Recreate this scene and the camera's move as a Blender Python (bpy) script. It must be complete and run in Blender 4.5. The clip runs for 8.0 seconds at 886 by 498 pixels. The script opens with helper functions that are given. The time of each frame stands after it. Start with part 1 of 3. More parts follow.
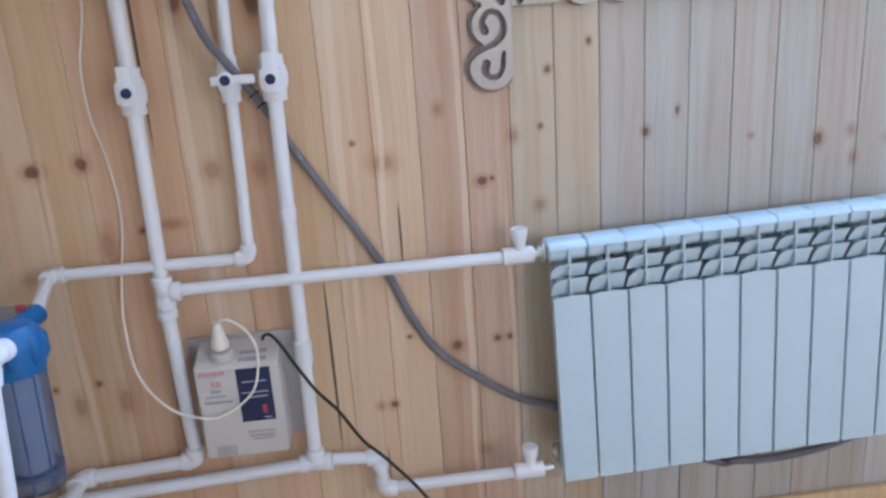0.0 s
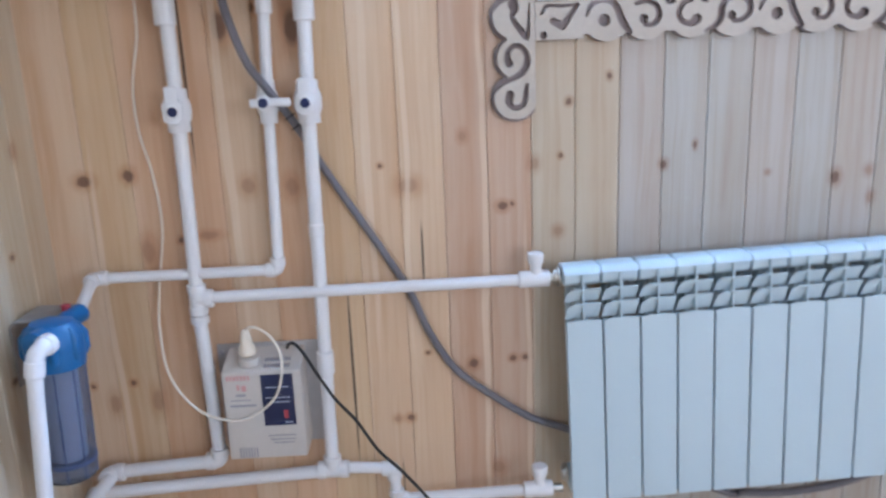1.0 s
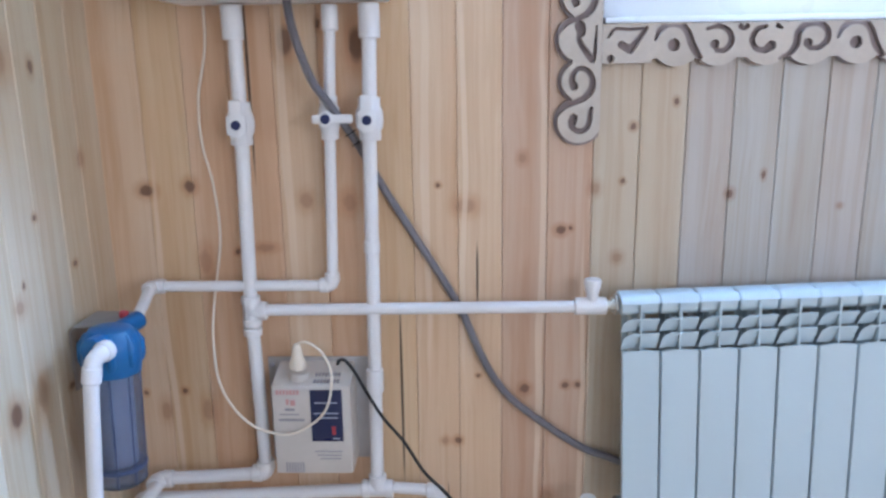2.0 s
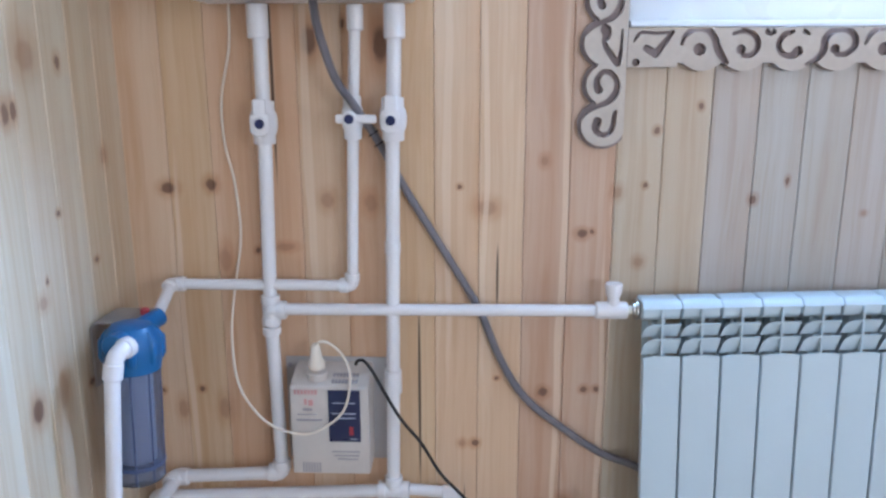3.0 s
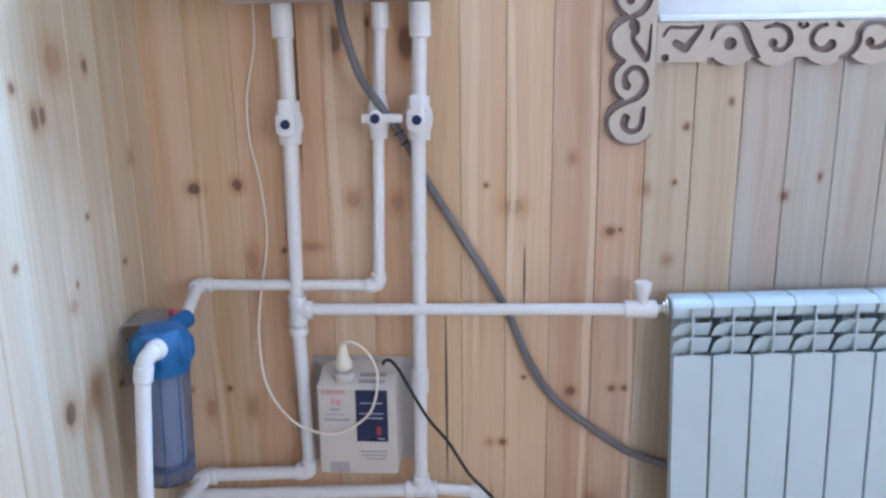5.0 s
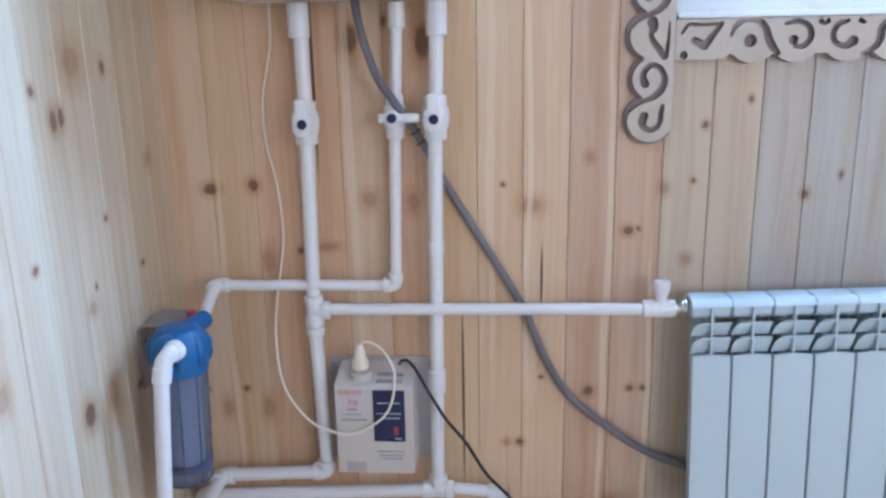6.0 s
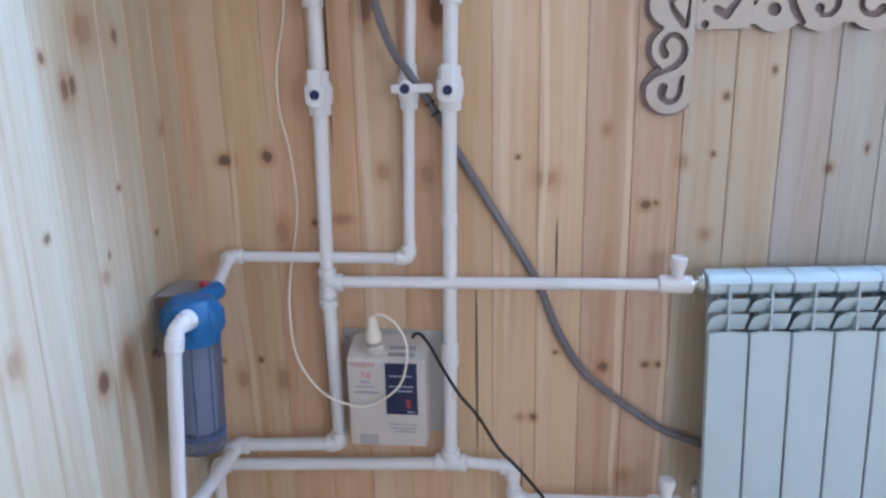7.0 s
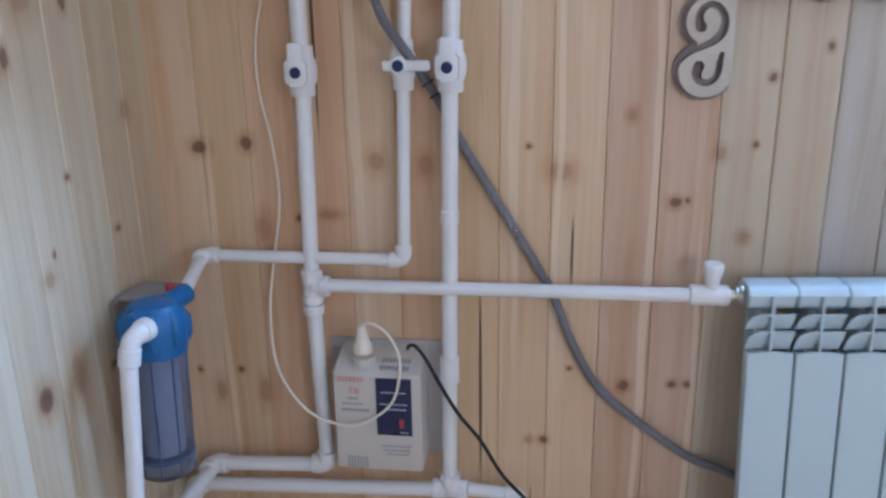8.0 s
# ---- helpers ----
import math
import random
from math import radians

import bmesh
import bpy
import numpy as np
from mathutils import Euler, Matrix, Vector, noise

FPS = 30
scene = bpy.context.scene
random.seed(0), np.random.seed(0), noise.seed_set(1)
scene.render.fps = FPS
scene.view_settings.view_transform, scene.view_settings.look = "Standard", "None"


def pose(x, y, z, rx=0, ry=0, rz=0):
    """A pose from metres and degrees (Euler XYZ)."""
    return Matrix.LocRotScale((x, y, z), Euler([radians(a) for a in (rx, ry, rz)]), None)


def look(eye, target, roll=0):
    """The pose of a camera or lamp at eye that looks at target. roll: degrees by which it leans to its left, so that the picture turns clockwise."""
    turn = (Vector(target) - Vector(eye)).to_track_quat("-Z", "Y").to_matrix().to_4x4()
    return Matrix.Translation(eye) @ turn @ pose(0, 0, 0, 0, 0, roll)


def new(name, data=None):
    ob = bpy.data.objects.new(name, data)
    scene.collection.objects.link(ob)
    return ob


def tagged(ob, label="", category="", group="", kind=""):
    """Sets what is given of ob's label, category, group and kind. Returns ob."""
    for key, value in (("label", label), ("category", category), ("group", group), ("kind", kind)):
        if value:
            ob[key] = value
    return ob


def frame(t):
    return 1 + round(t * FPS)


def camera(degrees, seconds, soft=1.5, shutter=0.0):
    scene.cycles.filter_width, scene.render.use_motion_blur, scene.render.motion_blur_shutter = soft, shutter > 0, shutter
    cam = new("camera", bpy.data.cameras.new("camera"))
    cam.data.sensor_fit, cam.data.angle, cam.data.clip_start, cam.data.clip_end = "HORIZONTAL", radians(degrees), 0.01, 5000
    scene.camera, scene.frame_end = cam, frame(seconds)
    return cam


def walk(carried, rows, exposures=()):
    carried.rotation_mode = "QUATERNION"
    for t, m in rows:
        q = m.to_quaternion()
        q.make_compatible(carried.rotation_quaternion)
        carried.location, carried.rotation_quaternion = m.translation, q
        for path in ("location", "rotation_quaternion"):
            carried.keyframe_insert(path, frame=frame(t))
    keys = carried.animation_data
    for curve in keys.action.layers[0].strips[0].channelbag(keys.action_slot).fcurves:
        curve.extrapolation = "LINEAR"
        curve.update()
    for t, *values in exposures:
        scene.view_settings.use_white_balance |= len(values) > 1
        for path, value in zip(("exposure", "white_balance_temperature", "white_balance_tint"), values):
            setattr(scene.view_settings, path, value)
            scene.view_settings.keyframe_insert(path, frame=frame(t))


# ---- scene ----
cam = camera(60.0, 8.0, soft=2.6, shutter=0.5)
PATH = [
    (0, (0.73, -1.51, 1.118), (0.89, 0.401, 0.549), -4.0),
    (0.5, (0.768, -1.543, 1.137), (0.923, 0.37, 0.575), -3.9),
    (1, (0.769, -1.582, 1.124), (0.826, 0.354, 0.625), -2.4),
    (1.5, (0.798, -1.573, 1.123), (0.768, 0.372, 0.658), -1.7),
    (2, (0.751, -1.559, 1.138), (0.688, 0.386, 0.673), -0.9),
    (3.5, (0.716, -1.556, 1.137), (0.635, 0.39, 0.679), 0.1),
    (4, (0.709, -1.555, 1.143), (0.621, 0.39, 0.686), 0.3),
    (4.5, (0.706, -1.55, 1.147), (0.6, 0.391, 0.678), -0.5),
    (6, (0.686, -1.537, 1.158), (0.538, 0.395, 0.665), -1.2),
    (6.5, (0.687, -1.539, 1.154), (0.492, 0.389, 0.658), -2.4),
    (7, (0.708, -1.525, 1.142), (0.495, 0.388, 0.598), -1.2),
    (7.5, (0.749, -1.447, 1.119), (0.508, 0.459, 0.565), -0.5),
    (8, (0.733, -1.334, 1.112), (0.456, 0.563, 0.54), -1.0),
]
EXPOSURES = [(t, e + 0.04, 5800, 15) for t, e in ((0, 0.36), (0.5, 0.42), (1, 0.44), (2, 0.42), (6.6, 0.36), (7.0, 0.27), (7.5, 0.13), (8, 0.03))]
walk(cam, [(t, look(eye, target, roll)) for t, eye, target, roll in PATH], EXPOSURES)

# ---------------------------------------------------------------- light
world = bpy.data.worlds.new("sky")
scene.world = world
world.use_nodes = True
wn = world.node_tree
sky = wn.nodes.new("ShaderNodeTexSky")
sky.sky_type = "NISHITA"
sky.sun_disc = False
sky.sun_elevation, sky.sun_rotation = radians(31.5), radians(72)
wn.links.new(sky.outputs[0], wn.nodes["Background"].inputs[0])
wn.nodes["Background"].inputs[1].default_value = 0.12
sun = new("sun", bpy.data.lights.new("sun", "SUN"))
sun.data.energy, sun.data.angle, sun.data.color = 6.0, radians(22), (0.36, 0.60, 1.0)
sun.matrix_world = look((9.0, 2.9, 5.8), (0.0, 0.0, 0.0))


def window_light(name, m, w, h, watts, colour):
    """Daylight that enters by a window's opening."""
    lamp = new(name, bpy.data.lights.new(name, "AREA"))
    lamp.data.shape, lamp.data.size, lamp.data.size_y = "RECTANGLE", w, h
    lamp.data.energy, lamp.data.color = watts, colour
    lamp.matrix_world = m
    return lamp


window_light("daylight_back_window", look((1.45, 0.096, 1.70), (1.45, -2, 1.15)), 0.80, 0.88, 72, (0.36, 0.63, 1.0))
window_light("daylight_side_window", look((3.16, -1.5, 1.4), (0.5, -1.1, 0.8)), 1.2, 1.2, 7, (0.84, 0.92, 1.0))
window_light("daylight_rear_window", look((2.5, -3.36, 1.4), (1.2, 0, 0.6)), 1.2, 1.2, 29, (0.84, 0.92, 1.0))


# ---------------------------------------------------------------- materials
def nodes_of(name):
    mat = bpy.data.materials.new(name)
    mat.use_nodes = True
    t = mat.node_tree
    return mat, t, t.nodes["Principled BSDF"]


def link(t, a, b):
    t.links.new(a, b)


def noise_tex(t, vec, scale, detail=4.0, rough=0.55, distortion=0.0):
    n = t.nodes.new("ShaderNodeTexNoise")
    n.inputs["Scale"].default_value = scale
    n.inputs["Detail"].default_value = detail
    n.inputs["Roughness"].default_value = rough
    n.inputs["Distortion"].default_value = distortion
    link(t, vec, n.inputs["Vector"])
    return n.outputs["Fac"]


def maprange(t, value, a, b, c, d, smooth=False):
    n = t.nodes.new("ShaderNodeMapRange")
    if smooth:
        n.interpolation_type = "SMOOTHSTEP"
    for key, x in (("From Min", a), ("From Max", b), ("To Min", c), ("To Max", d)):
        n.inputs[key].default_value = x
    link(t, value, n.inputs["Value"])
    return n.outputs["Result"]


def math_node(t, op, a, b=None):
    n = t.nodes.new("ShaderNodeMath")
    n.operation = op
    for i, v in enumerate((a, b)):
        if v is None:
            continue
        if isinstance(v, (int, float)):
            n.inputs[i].default_value = v
        else:
            link(t, v, n.inputs[i])
    return n.outputs[0]


def vec_node(t, op, a, b=None):
    n = t.nodes.new("ShaderNodeVectorMath")
    n.operation = op
    for i, v in enumerate((a, b)):
        if v is None:
            continue
        if isinstance(v, tuple):
            n.inputs[i].default_value = v
        else:
            link(t, v, n.inputs[i])
    return n.outputs["Value"] if op == "LENGTH" else n.outputs["Vector"]


def mix(t, fac, a, b, blend="MIX"):
    n = t.nodes.new("ShaderNodeMix")
    n.data_type, n.blend_type = "RGBA", blend
    for i, v in ((0, fac), (6, a), (7, b)):
        if isinstance(v, (int, float)):
            n.inputs[i].default_value = v
        elif isinstance(v, tuple):
            n.inputs[i].default_value = (*v, 1.0)
        else:
            link(t, v, n.inputs[i])
    return n.outputs[2]


def bump(t, bsdf, height, strength, distance=0.001):
    n = t.nodes.new("ShaderNodeBump")
    n.inputs["Strength"].default_value = strength
    n.inputs["Distance"].default_value = distance
    link(t, height, n.inputs["Height"])
    link(t, n.outputs["Normal"], bsdf.inputs["Normal"])


def plain(name, colour, rough=0.5, metal=0.0, grain=0.06, scale=60.0, relief=0.05, coat=0.0):
    """A painted, moulded or metal surface with slight unevenness and dust."""
    mat, t, b = nodes_of(name)
    pos = t.nodes.new("ShaderNodeNewGeometry").outputs["Position"]
    fine = noise_tex(t, pos, scale)
    wide = noise_tex(t, pos, scale * 0.12, 3.0)
    dark = tuple(c * (1 - 2 * grain) for c in colour)
    c = mix(t, maprange(t, fine, 0.3, 0.7, 0, 1), colour, tuple(x * (1 - grain) for x in colour))
    c = mix(t, maprange(t, wide, 0.45, 0.75, 0, 0.8, True), c, dark)
    link(t, c, b.inputs["Base Color"])
    link(t, maprange(t, wide, 0.3, 0.7, max(rough - 0.06, 0.02), min(rough + 0.1, 1)), b.inputs["Roughness"])
    b.inputs["Metallic"].default_value = metal
    b.inputs["Coat Weight"].default_value = coat
    if relief:
        bump(t, b, fine, relief)
    return mat


def knot_field(t, pos, knots, axis):
    """The smallest scaled distance to any of the knots (along, height, half width, half height)."""
    least = None
    for u, z, ru, rz in knots:
        place = (u, 0, z) if axis == "x" else (0, u, z)
        size = (1 / ru, 0, 1 / rz) if axis == "x" else (0, 1 / ru, 1 / rz)
        d = vec_node(t, "LENGTH", vec_node(t, "MULTIPLY", vec_node(t, "SUBTRACT", pos, place), size))
        least = d if least is None else math_node(t, "MINIMUM", least, d)
    return least


def pine(name, strong=(), faint=(), cracks=(), axis="x", rough=0.42, sap=()):
    """Varnished pine: board tone from the object's colour, long grain, knots and drying cracks."""
    mat, t, b = nodes_of(name)
    pos = t.nodes.new("ShaderNodeNewGeometry").outputs["Position"]
    info = t.nodes.new("ShaderNodeObjectInfo")
    comb = t.nodes.new("ShaderNodeCombineXYZ")
    r7 = math_node(t, "MULTIPLY", info.outputs["Random"], 9.0)
    for i in range(3):
        link(t, r7, comb.inputs[i])
    local = vec_node(t, "ADD", pos, comb.outputs[0])
    warp = noise_tex(t, vec_node(t, "MULTIPLY", local, (6, 6, 2.2)), 1.0, 2.0)
    wv = t.nodes.new("ShaderNodeCombineXYZ")
    w1 = maprange(t, warp, 0, 1, -0.02, 0.02)
    link(t, w1, wv.inputs[0])
    link(t, w1, wv.inputs[1])
    bent = vec_node(t, "ADD", local, wv.outputs[0])
    bent_world = vec_node(t, "ADD", pos, wv.outputs[0])
    rings = noise_tex(t, vec_node(t, "MULTIPLY", bent, (62, 62, 1.1)), 1.0, 3.0, 0.6)
    fibre = noise_tex(t, vec_node(t, "MULTIPLY", bent, (420, 420, 9)), 1.0, 3.0, 0.6)
    broad = noise_tex(t, vec_node(t, "MULTIPLY", local, (14, 14, 0.7)), 1.0, 2.0)
    tone = info.outputs["Color"]
    c = mix(t, maprange(t, broad, 0.35, 0.7, 0, 0.75, True), tone, (0.90, 0.80, 0.71), "MULTIPLY")
    c = mix(t, maprange(t, rings, 0.40, 0.70, 0, 0.48, True), c, (0.80, 0.66, 0.53), "MULTIPLY")
    c = mix(t, maprange(t, fibre, 0.45, 0.75, 0, 0.16), c, (0.80, 0.66, 0.52), "MULTIPLY")
    rag = noise_tex(t, vec_node(t, "MULTIPLY", pos, (90, 90, 60)), 1.0, 3.0)
    rv = t.nodes.new("ShaderNodeCombineXYZ")
    rr = maprange(t, rag, 0, 1, -0.0045, 0.0045)
    for i in range(3):
        link(t, rr, rv.inputs[i])
    rough_pos = vec_node(t, "ADD", pos, rv.outputs[0])
    height = math_node(t, "ADD", rings, math_node(t, "MULTIPLY", fibre, 0.4))
    for knots, halo, core, colour in ((faint, 0.35, 0.45, (0.26, 0.13, 0.07)), (strong, 0.5, 0.85, (0.13, 0.06, 0.035))):
        if knots:
            d = knot_field(t, rough_pos, knots, axis)
            c = mix(t, maprange(t, d, 0.9, 2.4, halo, 0, True), c, (0.66, 0.42, 0.26), "MULTIPLY")
            c = mix(t, maprange(t, d, 0.55, 1.15, core, 0, True), c, colour)
    if sap:
        d = knot_field(t, bent_world, sap, axis)
        c = mix(t, maprange(t, d, 0.7, 1.25, 0.60, 0, True), c, (0.72, 0.57, 0.43))
    if cracks:
        d = knot_field(t, pos, cracks, axis)
        c = mix(t, maprange(t, d, 0.6, 1.1, 0.9, 0, True), c, (0.035, 0.018, 0.012))
    link(t, c, b.inputs["Base Color"])
    link(t, maprange(t, rings, 0.3, 0.7, rough - 0.06, rough + 0.1), b.inputs["Roughness"])
    bump(t, b, height, 0.12, 0.0006)
    return mat


UPPER = [
    (0.0867, 0.8948, 0.0165, 0.0132), (0.1778, 0.9025, 0.0121, 0.0143), (0.393, 1.19, 0.0176, 0.0308), (0.5355, 1.1812, 0.0176, 0.0374),
    (0.9447, 0.8035, 0.011, 0.0099), (1.2852, 0.876, 0.0075, 0.0095), (1.35, 0.914, 0.0045, 0.0085), (0.4605, 1.2218, 0.0044, 0.011),
    (0.2688, 0.7632, 0.0055, 0.0066), (0.9647, 0.8075, 0.0055, 0.0055), (1.1682, 1.062, 0.0055, 0.0077), (1.6545, 0.8318, 0.0099, 0.0143),
    (1.8295, 0.8235, 0.0198, 0.0132),
]
LOWER = [
    (0.1258, 0.4482, 0.0066, 0.0066), (0.0388, 0.4435, 0.0055, 0.0066), (0.8735, 0.4515, 0.011, 0.011), (0.9615, 0.4595, 0.0077, 0.0077),
    (0.989, 0.4605, 0.0088, 0.0066), (0.7735, 0.4828, 0.0055, 0.0044), (0.7278, 0.3282, 0.0088, 0.0088), (0.6925, 0.9002, 0.0055, 0.0055),
    (1.0855, 1.0142, 0.0066, 0.0077), (1.0685, 0.9042, 0.0055, 0.0055),
]
FAINT = [
    (0.4188, 0.8702, 0.0154, 0.0187), (0.509, 0.8652, 0.0143, 0.0209), (0.198, 0.7415, 0.0143, 0.0286), (0.3268, 0.771, 0.022, 0.0088),
    (0.0805, 0.4003, 0.0121, 0.0242), (0.1738, 0.4022, 0.0132, 0.0286), (0.7485, 0.856, 0.022, 0.0176), (0.8642, 0.9535, 0.0085, 0.0115),
    (0.6992, 0.3273, 0.0088, 0.0088), (1.0625, 0.744, 0.011, 0.011), (1.013, 0.8895, 0.0099, 0.0132), (1.508, 0.849, 0.0060, 0.0060),
    (1.7255, 0.8438, 0.0088, 0.011), (1.7338, 0.7858, 0.0077, 0.0132), (0.9238, 0.1917, 0.0154, 0.0154),
]
SAP = [(0.903, 0.62, 0.0075, 0.62), (0.384, 0.95, 0.009, 0.50), (1.000, 0.40, 0.006, 0.36), (0.742, 0.90, 0.006, 0.40), (0.105, 0.55, 0.007, 0.40), (0.668, 0.95, 0.008, 0.45)]
CRACKS = [(0.3165, 1.1152, 0.0036, 0.22), (0.7718, 0.7075, 0.0029, 0.077), (0.6062, 0.441, 0.0035, 0.2365), (0.7048, 0.1768, 0.0018, 0.055)]
LEFT_STRONG = [
    (-0.2202, 1.147, 0.0088, 0.0143), (-0.3885, 1.069, 0.011, 0.0187), (-0.3662, 1.0725, 0.0088, 0.0176), (-0.1558, 0.7805, 0.0088, 0.0066),
    (-0.4358, 1.1168, 0.0077, 0.0099), (-0.4898, 0.8578, 0.0077, 0.0077), (-0.4025, 0.5815, 0.0176, 0.0242), (-0.3308, 0.7852, 0.0044, 0.0066),
    (-0.2708, 0.8918, 0.0077, 0.0066), (-0.2235, 0.5582, 0.0099, 0.0066),
]
LEFT_FAINT = [
    (-0.3163, 1.1572, 0.0286, 0.0286), (-0.088, 0.9722, 0.0132, 0.0176), (-0.3208, 0.586, 0.0176, 0.0385), (-0.3498, 0.7522, 0.0132, 0.0132),
    (-0.6075, 0.706, 0.0154, 0.022), (-0.5262, 0.3528, 0.0154, 0.022),
]
wood_back = pine("varnished_pine_boards", UPPER + LOWER, FAINT, CRACKS, "x", sap=SAP)
wood_left = pine("varnished_pine_boards_side", LEFT_STRONG, LEFT_FAINT, (), "y", 0.38)
wood_plain = pine("pine_boards")
wood_floor = pine("pine_floor_boards", rough=0.35)
white_plastic = plain("white_polypropylene", (0.73, 0.71, 0.72), 0.38, grain=0.03)
# white enamel with the blue, dim daylight on it put into the colour
white_enamel = plain("daylit_radiator_enamel", (0.49, 0.585, 0.64), 0.40, grain=0.005, relief=0.02, coat=0.1)
white_boiler = plain("white_powder_coat", (0.82, 0.82, 0.82), 0.35, grain=0.02)
pvc_white = plain("white_window_profile", (0.86, 0.90, 0.93), 0.3, grain=0.01)
cream_plastic = plain("cream_powder_coat", (0.57, 0.52, 0.48), 0.45, grain=0.04)
grey_plate = plain("grey_sheet_metal", (0.48, 0.46, 0.46), 0.45, 0.3, grain=0.06)
navy = plain("navy_panel_film", (0.012, 0.018, 0.07), 0.3, grain=0.1)
navy_cap = plain("navy_plastic_cap", (0.012, 0.02, 0.085), 0.35, grain=0.05)
blue_plastic = plain("blue_filter_plastic", (0.006, 0.115, 0.30), 0.35, grain=0.1, scale=90)
red_plastic = plain("red_plastic", (0.34, 0.035, 0.05), 0.4)
print_red = plain("faded_red_print", (0.60, 0.31, 0.30), 0.6)
print_grey = plain("grey_print", (0.32, 0.30, 0.33), 0.6)
print_pale = plain("pale_print", (0.45, 0.48, 0.58), 0.6)
black_rubber = plain("black_cable_sheath", (0.008, 0.008, 0.010), 0.65)
cord_white = plain("white_cable_sheath", (0.78, 0.69, 0.58), 0.45, grain=0.03)
hose_grey = plain("grey_corrugated_conduit", (0.20, 0.185, 0.205), 0.34, grain=0.15)
steel = plain("nickel_plated_brass", (0.55, 0.52, 0.47), 0.3, 1.0, grain=0.08)
bracket_grey = plain("grey_painted_bracket", (0.34, 0.31, 0.285), 0.5, 0.1, grain=0.15, scale=40)
filter_media = plain("white_filter_cartridge", (0.55, 0.55, 0.60), 0.8, grain=0.05)
fret_face = plain("pale_carved_wood", (0.52, 0.45, 0.385), 0.6, grain=0.08, scale=80)
# scorching plus the shade at edges and in cuts, as one colour
fret_edge = plain("scorched_shaded_wood_edge", (0.31, 0.245, 0.235), 0.8, grain=0.2)
backing = plain("rough_backing_timber", (0.10, 0.06, 0.04), 0.8)
plaster = plain("whitewashed_board", (0.7, 0.66, 0.6), 0.7, grain=0.05, scale=20)

glass, gt, gb = nodes_of("clear_glass")
gb.inputs["Base Color"].default_value = (1, 1, 1, 1)
gb.inputs["Roughness"].default_value = 0.0
gb.inputs["Transmission Weight"].default_value = 1.0
gb.inputs["IOR"].default_value = 1.45
cup_mat, ct, cb = nodes_of("blue_tinted_clear_plastic")
cb.inputs["Base Color"].default_value = (0.56, 0.61, 0.74, 1)
cb.inputs["Roughness"].default_value = 0.12
cb.inputs["Transmission Weight"].default_value = 0.92
cb.inputs["IOR"].default_value = 1.2
# the cup's moulded ribs and ring, their shading put into a dark blue
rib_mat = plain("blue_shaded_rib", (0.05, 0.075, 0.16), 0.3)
sky_glow, st, sb = nodes_of("overcast_sky_backdrop")
sb.inputs["Emission Color"].default_value = (0.86, 0.95, 1.0, 1)
sb.inputs["Emission Strength"].default_value = 3.0


# ---------------------------------------------------------------- shape helpers
def part(name, bm, mat, parent=None, label="", **tags):
    """Links a bmesh as one mesh object, under a thing or a part where one is given."""
    bmesh.ops.recalc_face_normals(bm, faces=bm.faces)
    for f in bm.faces:
        f.smooth = True
    for e in bm.edges:
        if len(e.link_faces) != 2 or e.calc_face_angle(0) > 0.6:
            e.smooth = False
    me = bpy.data.meshes.new(name)
    bm.to_mesh(me)
    bm.free()
    for m in (mat if isinstance(mat, list) else [mat]):
        me.materials.append(m)
    ob = new(name, me)
    if parent:
        ob.parent = parent
    if label or tags:
        tagged(ob, label, **tags)
    return ob


def thing(name, label, category, group="", kind=""):
    ob = tagged(new(name), label, category, group, kind)
    ob.empty_display_size = 0.05
    return ob


def box(bm, x0, x1, y0, y1, z0, z1, bevel=0.0, seg=2):
    made = bmesh.ops.create_cube(bm, size=1.0, matrix=Matrix.Translation(((x0 + x1) / 2, (y0 + y1) / 2, (z0 + z1) / 2)) @ Matrix.Diagonal((x1 - x0, y1 - y0, z1 - z0, 1)))
    if bevel:
        edges = list({e for v in made["verts"] for e in v.link_edges})
        bmesh.ops.bevel(bm, geom=edges, offset=bevel, segments=seg, affect="EDGES", profile=0.5)
    return bm


def boxed(*a, **k):
    return box(bmesh.new(), *a, **k)


def smooth_path(pts, k=8):
    """A Catmull-Rom curve through the points."""
    p = [Vector(v) for v in pts]
    p = [p[0] * 2 - p[1], *p, p[-1] * 2 - p[-2]]
    out = []
    for i in range(1, len(p) - 2):
        for j in range(k):
            s = j / k
            out.append(0.5 * (2 * p[i] + (p[i + 1] - p[i - 1]) * s + (2 * p[i - 1] - 5 * p[i] + 4 * p[i + 1] - p[i + 2]) * s * s
                              + (3 * p[i] - p[i - 1] - 3 * p[i + 1] + p[i + 2]) * s ** 3))
    out.append(p[-2])
    return out


def sweep(bm, pts, r, n=14):
    """A tube along the points; r is a radius or a list of them."""
    p = [Vector(v) for v in pts]
    rs = r if isinstance(r, (list, tuple)) else [r] * len(p)
    side, rings = None, []
    for i, v in enumerate(p):
        d = (p[min(i + 1, len(p) - 1)] - p[max(i - 1, 0)]).normalized()
        if side is None:
            side = d.orthogonal().normalized()
        side = (side - d * side.dot(d)).normalized()
        up = d.cross(side)
        rings.append([bm.verts.new(v + (side * math.cos(a) + up * math.sin(a)) * rs[i]) for a in (2 * math.pi * j / n for j in range(n))])
    for a, b in zip(rings, rings[1:]):
        for j in range(n):
            bm.faces.new((a[j], a[(j + 1) % n], b[(j + 1) % n], b[j]))
    bm.faces.new(rings[0][::-1])
    bm.faces.new(rings[-1])
    return bm


